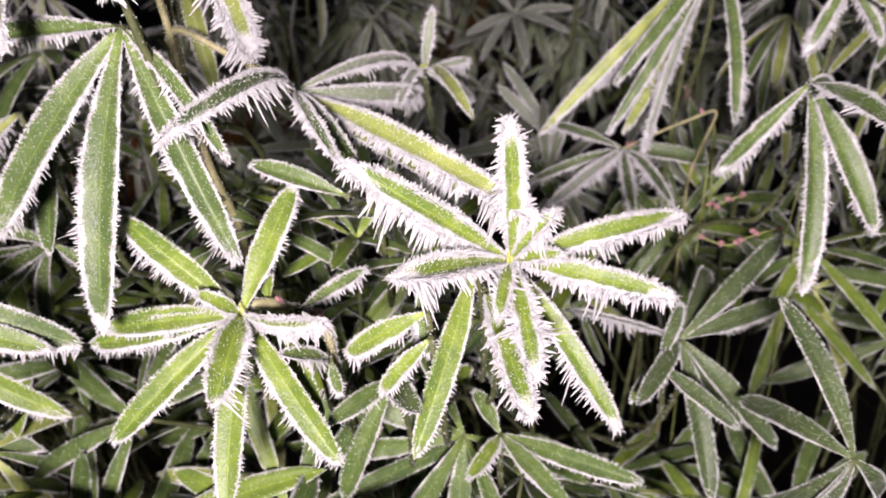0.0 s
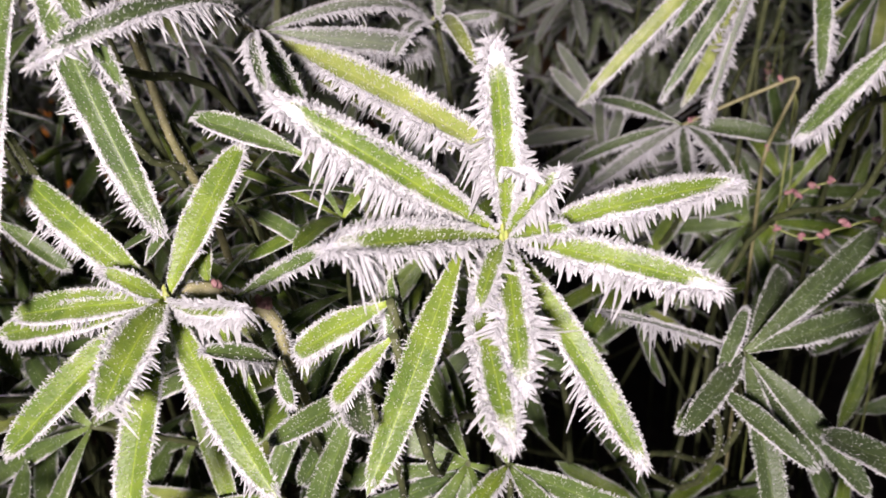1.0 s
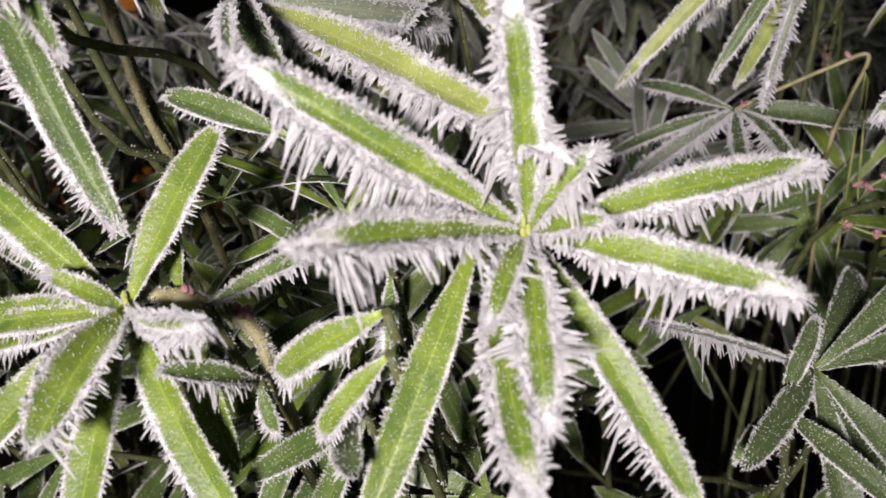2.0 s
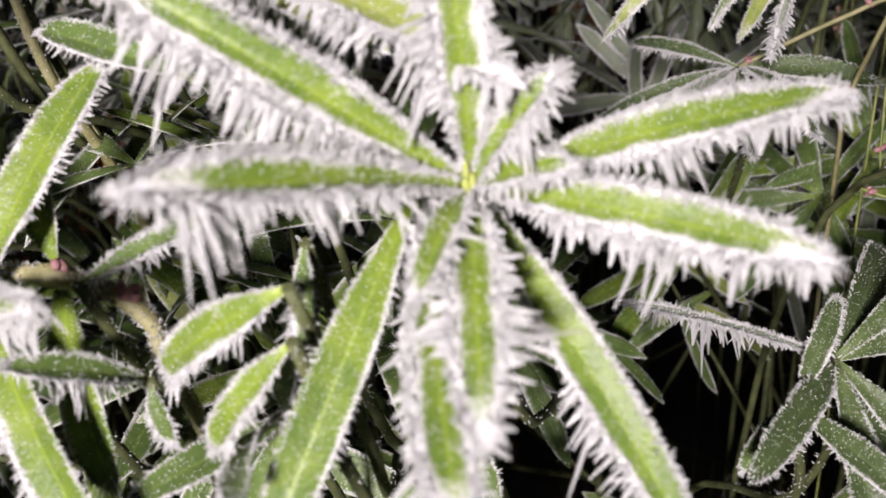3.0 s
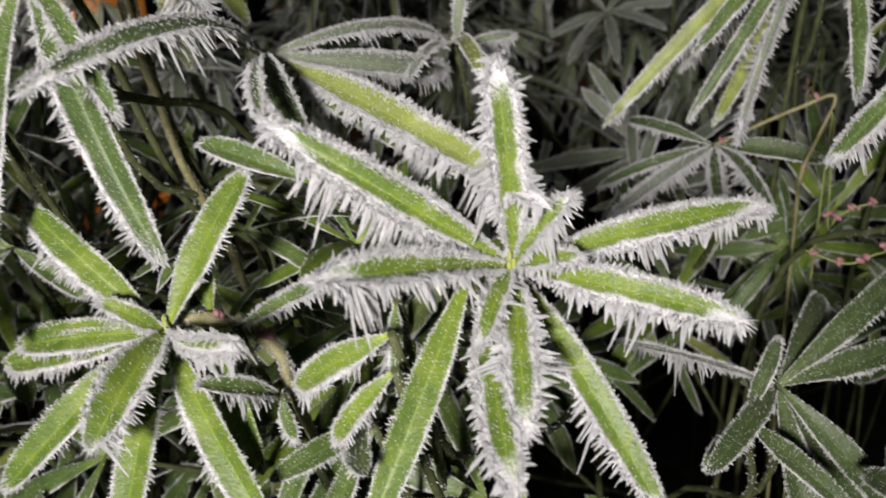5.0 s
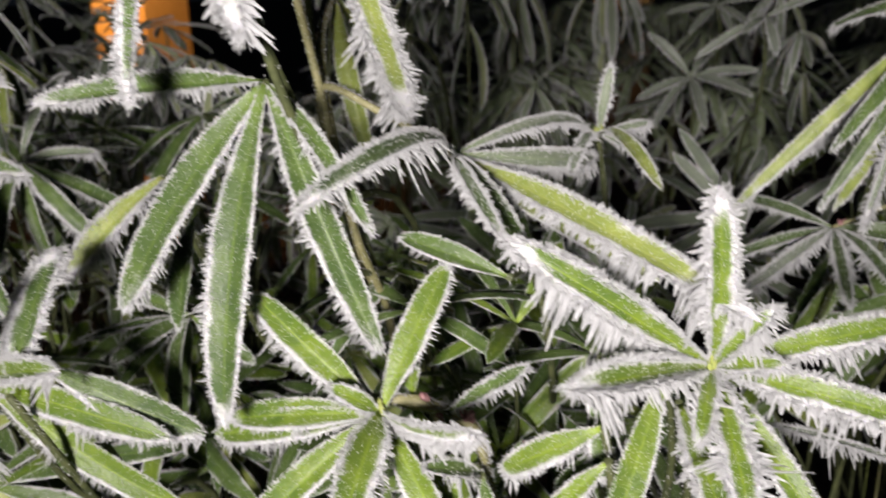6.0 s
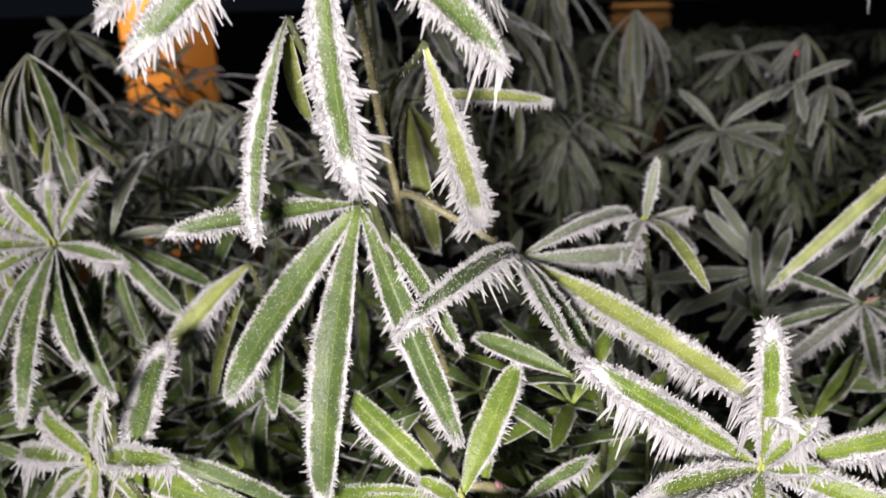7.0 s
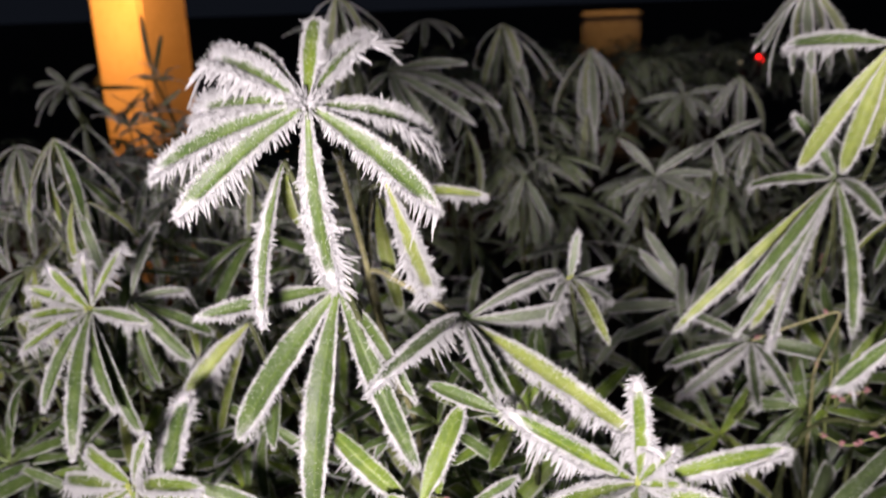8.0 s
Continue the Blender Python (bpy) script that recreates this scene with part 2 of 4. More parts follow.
def rime_mesh(length, width, arch, fold, wave, frost, rng, dense=1.0, down=Vector((0, 0, 0))):
    """Hoar crystals of one leaflet: combs along both rims, longer on the one that hangs, a tuft at the tip and grains on the upper side."""
    verts, faces = [], []

    def put(s, v, d, long, thick):
        rows = ((-0.05, 1.0), (0.6, 0.9), (1.0, 0.36)) if long > 0.0009 and dense > 0.5 else ((-0.05, 1.0), (1.0, 0.35))
        needle(verts, faces, spine(s, v, length, width, arch, fold, wave), d.normalized(), long, thick, rng, rows)

    mm = 0.001
    count = int((length / mm) * (5.0 + 5.0 * frost) * dense)
    at = Vector((rng.uniform(0, 99), 0, 0))
    step = 0.85 * mm / length / max(dense, 0.12)
    for side in (-1, 1):
        hang = min(2.0, max(0.32, 1 + 1.7 * down.y * side)) * rng.uniform(0.8, 1.2)
        lean = rng.uniform(-0.05, 0.25)
        s = 0.04
        while s < 0.985:
            slow = min(1.0, max(0.0, 0.5 + 0.85 * noise.noise(at + Vector((s * length / mm * 0.19, 3.7 * side, 0)))))
            quick = min(1.0, max(0.0, 0.5 + 0.9 * noise.noise(at + Vector((s * length / mm * 0.8, 7.1 * side, 5)))))
            tall = mm * (0.22 + frost ** 1.5 * (0.5 + 1.2 * slow + 6.0 * quick * slow * slow) * min(1.0, 0.15 + 1.5 * s) * hang * (1 - 3 * max(0.0, s - 0.9)))
            turn = noise.noise(at + Vector((s * length / mm * 0.3, 1.3 * side, 9)))
            out = Vector((lean + 0.6 * turn + 0.5 * s ** 6, side, rng.gauss(0.08, 0.16))) + down * (0.15 + 0.5 * frost * max(0.0, hang - 0.5))
            tip = spine(s, side, length, width, arch, fold, wave) + (out.normalized() + Vector((rng.gauss(0, 0.1), rng.gauss(0, 0.1), rng.gauss(0, 0.15)))) * (tall * rng.uniform(0.7, 1.15) * (1.5 if rng.random() < 0.10 else 1.0))
            if dense > 0.5 and rng.random() > 0.25 + 0.55 * frost + 0.8 * slow:
                s += step
                continue
            for q in range(1 if dense < 0.5 else 4):
                u, v = min(0.985, max(0.01, s + rng.gauss(0, 0.38) * mm / length)), side * rng.uniform(0.78, 1.0)
                way = tip - spine(u, v, length, width, arch, fold, wave)
                long = way.length * (1.0 if q == 0 else rng.uniform(0.45, 0.95))
                if q > 1:
                    way, long = way + Vector((rng.gauss(0, 0.3), rng.gauss(0, 0.3), rng.gauss(0, 0.3))) * way.length, long * 0.6
                put(u, v, way, long, mm * rng.uniform(0.13, 0.27) * (0.28 + 1.05 * frost) * (1.3 if q == 0 else 1.0 if long > 0.6 * mm else 0.65))
            s += step * rng.uniform(0.5, 1.5)
    for i in range(int(count * (0.35 + 1.5 * frost * frost))):
        v = rng.choice((-1, 1)) * (1.0 - (0.10 + 0.34 * frost) * rng.random() ** 1.5)
        out = Vector((rng.gauss(0.1, 0.5), v * rng.uniform(0.2, 1.0), rng.gauss(0.4, 0.5)))
        put(rng.uniform(0.04, 0.98), v, out, mm * rng.uniform(0.22, 0.4 + 0.5 * frost), mm * rng.uniform(0.09, 0.16 + 0.10 * frost))
    for i in range(int(count * 0.8 * max(frost - 0.3, 0))):
        side, s = rng.choice((-1, 1)), rng.uniform(0.15, 0.96)
        v = side * (1 - 0.42 * rng.random() ** 1.5)
        out = Vector((rng.gauss(0, 0.3), rng.gauss(0.35 * v, 0.35), 1)) + down * 0.3
        put(s, v, out, mm * frost * rng.uniform(0.6, 2.2) * (0.4 + 0.7 * s), mm * rng.uniform(0.09, 0.17))
    for i in range(int((14 + 30 * frost) * dense)):
        v = rng.uniform(-0.9, 0.9)
        out = Vector((1.0, 0.6 * v + rng.gauss(0, 0.2), rng.gauss(0.0, 0.22))) + down * 0.5 * frost
        put(rng.uniform(0.92, 0.985), v, out, mm * (0.4 + frost * rng.uniform(0.4, 2.4)), mm * rng.uniform(0.09, 0.17))
    for i in range(int(count * (0.4 + 0.4 * frost))):
        v = rng.choice((-1, 1)) * (1 - rng.random() * 0.92)
        s = rng.uniform(0.05, 0.97)
        out = Vector((rng.gauss(0, 0.4), rng.gauss(0.4 * v, 0.4), 1))
        put(s, v, out, mm * rng.uniform(0.2, 0.5) * (0.6 + frost * (0.4 + 0.7 * v * v)), mm * rng.uniform(0.07, 0.13))
    me = bpy.data.meshes.new("rime")
    me.from_pydata(verts, [], faces)
    me.materials.append(RIME)
    return me


def tube(points, radii, sides=7):
    """A bent, tapering stem through the points, with closed ends."""
    bm = bmesh.new()
    rings = []
    for k, (p, r) in enumerate(zip(points, radii)):
        d = (points[min(k + 1, len(points) - 1)] - points[max(k - 1, 0)]).normalized()
        a = d.cross(Vector((0.3, 1, 0.1))).normalized()
        b = d.cross(a)
        rings.append([bm.verts.new(p + (a * math.cos(q * math.tau / sides) + b * math.sin(q * math.tau / sides)) * r) for q in range(sides)])
    for one, two in zip(rings, rings[1:]):
        for q in range(sides):
            bm.faces.new((one[q], one[(q + 1) % sides], two[(q + 1) % sides], two[q])).smooth = True
    bm.faces.new(rings[0])
    bm.faces.new(rings[-1][::-1])
    bmesh.ops.recalc_face_normals(bm, faces=bm.faces)
    return bm


def curve_points(knots, steps=8):
    """A smooth line through the knots."""
    pts = [Vector(k) for k in knots]
    pts = [2 * pts[0] - pts[1]] + pts + [2 * pts[-1] - pts[-2]]
    out = []
    for a, b, c, d in zip(pts, pts[1:], pts[2:], pts[3:]):
        for i in range(steps):
            t = i / steps
            out.append(0.5 * (2 * b + (c - a) * t + (2 * a - 5 * b + 4 * c - d) * t * t + (3 * b - a - 3 * c + d) * t ** 3))
    return out + [pts[-2]]


def stem_rime(points, radius, amount, rng):
    verts, faces = [], []
    for i in range(amount):
        k = rng.uniform(0, len(points) - 1.001)
        p = points[int(k)].lerp(points[int(k) + 1], k % 1)
        d = Vector((rng.gauss(0, 1), rng.gauss(0, 1), rng.gauss(0.3, 1))).normalized()
        needle(verts, faces, p + d * radius * 0.8, d, rng.uniform(0.0003, 0.0011), rng.uniform(0.0001, 0.00017), rng)
    me = bpy.data.meshes.new("rime")
    me.from_pydata(verts, [], faces)
    me.materials.append(RIME)
    return me


def leaf_pose(az, el, twist, hint, start=0.0):
    d = Vector((math.cos(radians(el)) * math.cos(radians(az)), math.cos(radians(el)) * math.sin(radians(az)), math.sin(radians(el))))
    h = Vector(hint)
    n = (h - d * h.dot(d)).normalized()
    m = Matrix((d, n.cross(d), n)).transposed().to_4x4()
    return Matrix.Translation(d * start) @ m @ Matrix.Rotation(radians(twist), 4, "X")


def shoot(label, centre, leaflets, seed, hint=(0.0, -0.80, 0.60), via=(), rime_on_stem=260, thick=0.0009, buds=5, dense=1.0, tuft=0):
    """A lupin shoot: leaflets (azimuth, elevation, length mm, width mm, arch, twist, frost, kind, with g if its face is grey with frost) round the centre, on a stem to the ground."""
    rng = random.Random(seed)
    root = thing("lupin_shoot", label, "plant", centre, "frosted lupin shoots")
    c = Vector(centre)
    knots = [(0, 0, 0)] + [tuple(Vector(v) - c) for v in via]
    last = Vector(knots[-1])
    low = Vector((last.x + rng.uniform(-0.03, 0.03), last.y + 0.09 + rng.uniform(0, 0.05), last.z - 0.18))
    knots += [tuple(last + Vector((0.004, 0.022, -0.045))), tuple(low), (low.x * 1.3, low.y + 0.05, -c.z)]
    pts = curve_points(knots)
    stem = part("stem", tube(pts, [thick * (1 + 0.4 * k / len(pts)) for k in range(len(pts))]), TAN if thick > 0.0009 and via else DARK_STEM, root)
    part("rime", stem_rime(pts[:8 * len(via) + 12], thick, rime_on_stem, rng), None, stem, "white hoar frost")
    for az, el, length, width, arch, twist, frost, kind in leaflets:
        size = (length / 1000, width / 1000 * 0.94, arch, rng.uniform(0.15, 0.5), (rng.uniform(0, 0.06), rng.uniform(0, 6), rng.gauss(0, 0.02)))
        m = leaf_pose(az, el, twist + rng.gauss(0, 7), hint, 0.0006)
        down = m.to_3x3().transposed() @ Vector((0, 0, -1))
        ob = part("leaflet", blade_mesh(*size, frost, LEAF[kind[0]], film=0.26 if "g" in kind else 0.03, heavy=0.9 * down.y), None, root)
        ob.matrix_local = m
        part("rime", rime_mesh(*size, frost, rng, dense, down), None, ob, "white hoar frost")
    if tuft:
        bm = bmesh.new()
        for k in range(45):
            p = Vector((rng.gauss(0, 0.0026), rng.gauss(0, 0.0012), rng.gauss(0, 0.0014))) + Vector(hint) * 0.0012
            bmesh.ops.create_icosphere(bm, subdivisions=1, radius=rng.uniform(0.0004, 0.0009), matrix=Matrix.Translation(p))
        for v in bm.verts:
            v.co += Vector((rng.gauss(0, 1), rng.gauss(0, 1), rng.gauss(0, 1))) * 0.00018
        part("rime", bm, RIME, root, "crust of white hoar frost")
        verts, faces = [], []
        for k in range(tuft):
            d = (Vector((rng.gauss(0, 0.9), rng.gauss(0, 0.5), rng.gauss(0, 0.8))) + Vector(hint) * 0.4).normalized()
            needle(verts, faces, d * rng.uniform(0.002, 0.004), d, rng.uniform(0.0010, 0.0030), rng.uniform(0.00014, 0.00026), rng, ((-0.05, 1.0), (0.6, 0.85), (1.0, 0.2)))
        me = bpy.data.meshes.new("rime")
        me.from_pydata(verts, [], faces)
        part("rime", me, RIME, root, "tuft of white hoar frost")
    if not buds:
        return root
    for k in range(buds):
        bm = bmesh.new()
        p = Vector((rng.gauss(0, 0.0010), rng.gauss(0, 0.0010), rng.gauss(0, 0.0006))) + Vector(hint) * rng.uniform(0.0004, 0.0034)
        bmesh.ops.create_icosphere(bm, subdivisions=1, radius=rng.uniform(0.0004, 0.0007), matrix=Matrix.Translation(p) @ Matrix.Diagonal((1, 1, 2.6, 1)))
        part("bud", bm, LEAF["p"], root, "tight yellow-green leaf bud")
    return root


# ---- the ground and what stands far behind ----
def ground():
    bm = bmesh.new()
    bmesh.ops.create_grid(bm, x_segments=120, y_segments=120, size=1.0)
    for v in bm.verts:
        v.co.x, v.co.y = math.copysign(abs(v.co.x) ** 3, v.co.x) * 400, math.copysign(abs(v.co.y) ** 3, v.co.y) * 400
        v.co.z = 0.02 * noise.noise(v.co * 2.3) - 0.02 if abs(v.co.x) + abs(v.co.y) < 30 else -0.02
    me = bpy.data.meshes.new("ground")
    bm.to_mesh(me)
    bm.free()
    me.materials.append(SOIL)
    tagged(new("ground", me), "dark bare garden soil under the shrubs", "ground", kind="structure")


ground()


def box(bm, lo, hi, bevel=0.0):
    made = bmesh.ops.create_cube(bm, size=1.0, matrix=Matrix.Translation((Vector(lo) + Vector(hi)) / 2) @ Matrix.Diagonal((*(Vector(hi) - Vector(lo)), 1)))
    if bevel:
        edges = {e for v in made["verts"] for e in v.link_edges}
        bmesh.ops.bevel(bm, geom=list(edges), offset=bevel, segments=2, affect="EDGES")


def porch_pillar():
    """A square plastered pillar, set cornerwise, lit by a warm lamp in front of it."""
    root = thing("pillar", "square ochre plastered pillar lit by a warm lamp", "pillar", (-1.775, 3.14, -0.02))
    bm = bmesh.new()
    box(bm, (-0.13, -0.13, 0.12), (0.13, 0.13, 2.7), 0.012)
    part("shaft", bm, PLASTER, root).rotation_euler.z = radians(-15)
    bm = bmesh.new()
    box(bm, (-0.18, -0.18, 0.0), (0.18, 0.18, 0.12), 0.015)
    part("plinth", bm, PLASTER, root).rotation_euler.z = radians(-15)


porch_pillar()
lamp("porch_lamp", (-1.67, 2.35, 1.75), (-1.77, 3.1, 0.95), 5.0, (1.0, 0.43, 0.12), 0.12, 60)


def garden_wall():
    root = thing("garden_wall", "low rendered wall end under a warm lamp", "wall", (0.115, 6.1, -0.02))
    bm = bmesh.new()
    box(bm, (-0.20, -0.1, 0.0), (0.20, 0.1, 0.96), 0.02)
    part("wall_body", bm, WALL, root)
    bm = bmesh.new()
    box(bm, (-0.208, -0.108, 0.96), (0.208, 0.108, 1.01), 0.02)
    part("coping", bm, WALL, root)


garden_wall()
lamp("wall_lamp", (0.115, 5.6, 1.7), (0.115, 6.1, 0.95), 0.42, (1.0, 0.55, 0.18), 0.1, 60)


def far_lamp(label, where, colour, strength, radius):
    """A small lamp on a post, far off in the dark."""
    root = thing("street_lamp", label, "lamp", (where[0], where[1], -0.02))
    bm = bmesh.new()
    bmesh.ops.create_cone(bm, segments=10, radius1=0.05, radius2=0.03, depth=where[2], cap_ends=True, matrix=Matrix.Translation((0, 0, where[2] / 2)))
    part("post", bm, METAL, root)
    bm = bmesh.new()
    bmesh.ops.create_uvsphere(bm, u_segments=16, v_segments=10, radius=radius, matrix=Matrix.Translation((0, -0.03, where[2] + 0.02)))
    part("globe", bm, glow("lamp_glow", colour, strength), root)


far_lamp("small red lamp glowing on a dark post", (0.971, 5.3, 0.70), (1.0, 0.01, 0.01), 6.0, 0.022)
far_lamp("small white lamp glowing on a dark post", (0.86, 5.3, 0.68), (1.0, 0.75, 0.5), 3.0, 0.014)
far_lamp("small orange lamp glowing on a dark post", (-0.561, 5.3, 0.875), (1.0, 0.33, 0.03), 5.0, 0.028)


# ---- the shoots in front, one by one ----
shoot("bright green lupin whorl thickly combed with white hoar frost", (0.017, 0.195, 0.918), [
    (12, 10, 48, 7.6, 0.06, 0, 1.0, 'b'),
    (-17, -7, 41, 7.6, 0.06, 0, 1.0, 'b'),
    (-37, -47, 50, 6.8, 0.06, 0, 0.75, 'b'),
    (-82, -26, 36, 7.6, 0.06, 0, 1.0, 'b'),
    (-102, -19, 21, 5.5, 0.1, 0, 0.8, 'b'),
    (-131, 12, 43.5, 7.8, 0.03, 0, 1.12, 'b'),
    (-162, 35, 51, 8.4, 0.06, 0, 1.08, 'b'),
    (-102, 81, 39, 7.6, 0.06, 0, 1.0, 'b'),
    (-19, 50, 18, 5, 0.1, 0, 1.0, 'b'),
    (-32, 18, 15, 5, 0.1, 0, 0.85, 'b'),
], 20)
shoot("bright green lupin leaflet with a heavily frosted tip", (0.0111, 0.195, 0.9098), [
    (-77, -19, 42, 7.6, 0.05, 0, 0.9, 'b'),
], 60, buds=0)
shoot("long bright green lupin leaflet with finely frosted rims", (0.0085, 0.2005, 0.9152), [
    (-115, -47, 52, 8, 0.05, 0, 0.4, 'b'),
], 61, buds=0)
shoot("light green lupin whorl with frosted leaf rims", (-0.052, 0.193, 0.904), [
    (-157, -39, 46, 8.8, 0.06, 0, 0.5, 'b'),
    (170, -17, 46, 8.8, 0.06, 0, 0.5, 'b'),
    (171, -11, 39, 8.8, 0.06, 0, 0.5, 'b'),
    (166, 37, 39, 8.8, 0.06, 0, 0.5, 'b'),
    (61, 48, 37, 8.8, 0.06, 0, 0.5, 'b'),
    (-41, 14, 36, 5.5, 0.06, 55, 1.15, 'b'),
    (-37, -41, 46, 8.8, 0.06, 0, 0.5, 'b'),
    (-88, -51, 49, 8.8, 0.06, 0, 0.5, 'b'),
    (-90, -17, 31, 10.5, 0.1, 0, 0.7, 'b'),
    (-144, 40, 14, 5, 0.1, 0, 0.6, 'b'),
], 21)
shoot("tall lupin shoot with long hanging frosted leaflets", (-0.079, 0.210, 0.974), [
    (-142, -2, 46, 7, 0.05, 0, 0.8, 'd'),
    (-166, -53, 64, 11.5, 0.06, 0, 0.62, 'd'),
    (-104, -69, 76, 11.5, 0.06, 0, 0.62, 'd'),
    (-27, -63, 65, 9, 0.06, 0, 0.6, 'd'),
    (-40, -34, 48, 4.5, 0.1, 0, 0.6, 'd'),
], 22, buds=0)
shoot("arching lupin side shoot with pale frosted leaf undersides", (-0.043, 0.241, 0.952), [
    (-107, 1, 68, 6.5, 0.17, -15, 0.85, 'o'),
    (-38, -13, 88, 8.4, 0.03, -12, 0.95, 'p'),
    (-41, -18, 65, 7.0, 0.02, 0, 0.5, 'p'),
    (55, -10, 62, 8, 0.12, 35, 0.85, 'dg'),
    (63, -3, 72, 5.5, 0.10, 20, 0.75, 'dg'),
    (-62, -12, 49, 7, 0.08, 0, 0.6, 'd'),
    (-71, -5, 61, 3.6, 0.05, 0, 0.7, 'd'),
], 23, via=[(-0.062, 0.243, 0.9625), (-0.0785, 0.2455, 0.968), (-0.0755, 0.248, 0.944)], buds=0, rime_on_stem=1300, thick=0.0010)
shoot("topmost lupin whorl furred with long hoar frost needles", (-0.069, 0.165, 1.038), [
    (-154, -38, 43, 8.5, 0.08, 0, 1.0, 'd'),
    (-179, -24, 49, 8.5, 0.08, 0, 1.1, 'd'),
    (154, -7, 45, 9, 0.1, 0, 1.5, 'd'),
    (146, 13, 45, 9, 0.1, 0, 1.55, 'd'),
    (130, 15, 45, 6.5, 0.08, 0, 0.75, 'b'),
    (100, 36, 35, 6, 0.08, 0, 0.7, 'b'),
    (79, 19, 45, 8.5, 0.08, 0, 1.45, 'd'),
    (57, -21, 49, 9, 0.1, 0, 1.3, 'd'),
    (11, -41, 43, 8.5, 0.08, 0, 0.95, 'd'),
    (87, -77, 55, 8.5, 0.08, 0, 1.15, 'd'),
], 24, via=[(-0.072, 0.185, 1.0)], buds=0, tuft=170)
shoot("lupin shoot with a frost-tufted tip and drooping leaflets", (-0.195, 0.247, 0.949), [
    (119, 68, 23, 5.5, 0.06, 0, 1.2, 'b'),
    (69, 48, 29, 4.5, 0.06, 0, 1.1, 'b'),
    (-130, 60, 25, 6, 0.06, 0, 0.9, 'b'),
    (-140, 32, 25, 6, 0.06, 0, 0.85, 'b'),
    (-120, 8, 26, 6, 0.06, 0, 0.9, 'b'),
    (-110, -13, 32, 6.5, 0.06, 0, 0.9, 'b'),
    (1, -13, 25, 6.5, 0.1, 0, 0.95, 'd'),
    (-49, -46, 45, 7.2, 0.1, 0, 0.65, 'd'),
    (-72, -40, 63, 7.2, 0.1, 0, 0.65, 'd'),
    (-28, -63, 55, 7.2, 0.1, 0, 0.6, 'd'),
    (-99, -45, 43, 7.2, 0.1, 0, 0.65, 'd'),
    (160, -20, 46, 7.2, 0.1, 0, 0.7, 'd'),
], 25)
shoot("green lupin whorl behind with rims of frost", (-0.198, 0.281, 0.9405), [
    (-8, -43, 39, 7.5, 0.08, 0, 0.6, 'd'),
    (33, 2, 24, 5.5, 0.08, 0, 0.7, 'dg'),
    (94, 34, 46, 6, 0.1, 0, 0.6, 'dg'),
    (-74, -42, 43, 7.5, 0.08, 0, 0.5, 'd'),
    (-30, -65, 40, 6.5, 0.08, 0, 0.45, 'd'),
    (40, -35, 42, 6.5, 0.08, 0, 0.45, 'd'),
], 62, buds=0)
shoot("small green lupin leaflets low beside the tall shoot", (-0.1267, 0.2513, 0.9002), [
    (-118, -14, 27, 6.5, 0.08, 0, 0.45, 'd'),
    (-148, -6, 32, 4, 0.05, 30, 0.7, 'd'),
    (1, -37, 24, 6, 0.08, 0, 0.35, 'd'),
    (-72, -26, 36, 7, 0.08, 0, 0.4, 'd'),
    (170, 10, 30, 6, 0.08, 0, 0.35, 'd'),
    (-160, -45, 34, 6, 0.08, 0, 0.35, 'd'),
], 63, buds=0)
shoot("narrow yellowing lupin leaflet hanging in the shade", (-0.1411, 0.2762, 0.9328), [
    (-92, -46, 50, 6, 0.06, 20, 0.35, 'p'),
], 64, buds=0)
shoot("broad green lupin leaflet with a frosted rim", (-0.1326, 0.1925, 0.9105), [
    (11, -28, 40, 10, 0.06, 0, 0.6, 'd'),
], 65, buds=0)
shoot("low lupin whorl with upright frost-tufted young leaflets", (-0.154, 0.197, 0.903), [
    (-43, 50, 42, 5, 0.04, 0, 0.9, 'b'),
    (-28, 19, 44, 7.5, 0.06, 0, 0.85, 'b'),
    (4, -38, 60, 9, 0.06, 0, 0.45, 'b'),
    (-5, -8, 53, 9, 0.08, 0, 0.6, 'b'),
    (153, 10, 31, 7.5, 0.06, 0, 0.85, 'b'),
    (152, -17, 55, 7.5, 0.06, 0, 0.85, 'b'),
    (157, -44, 45, 7.5, 0.06, 0, 0.85, 'b'),
    (143, -74, 28, 6.72005, 0.06, 0, 0.85, 'b'),
], 26)
shoot("pair of pale arching lupin leaflets rimmed with frost", (-0.132, 0.256, 0.942), [
    (-133, -38, 40, 9.5, 0.08, 0, 0.95, 'p'),
    (152, -55, 55, 8.5, 0.12, 0, 0.95, 'p'),
], 27, buds=0)
shoot("dark green lupin shoot with hanging frosted leaflets", (0.109, 0.248, 0.953), [
    (152, -52, 39, 7, 0.06, 0, 0.8, 'd'),
    (-96, -66, 63, 9, 0.06, 0, 0.62, 'd'),
    (-57, -55, 48, 9, 0.06, 0, 0.62, 'd'),
    (54, -15, 45, 9, 0.06, 0, 0.62, 'd'),
    (-85, -6, 45, 9, 0.06, 0, 0.62, 'd'),
], 28, buds=0)
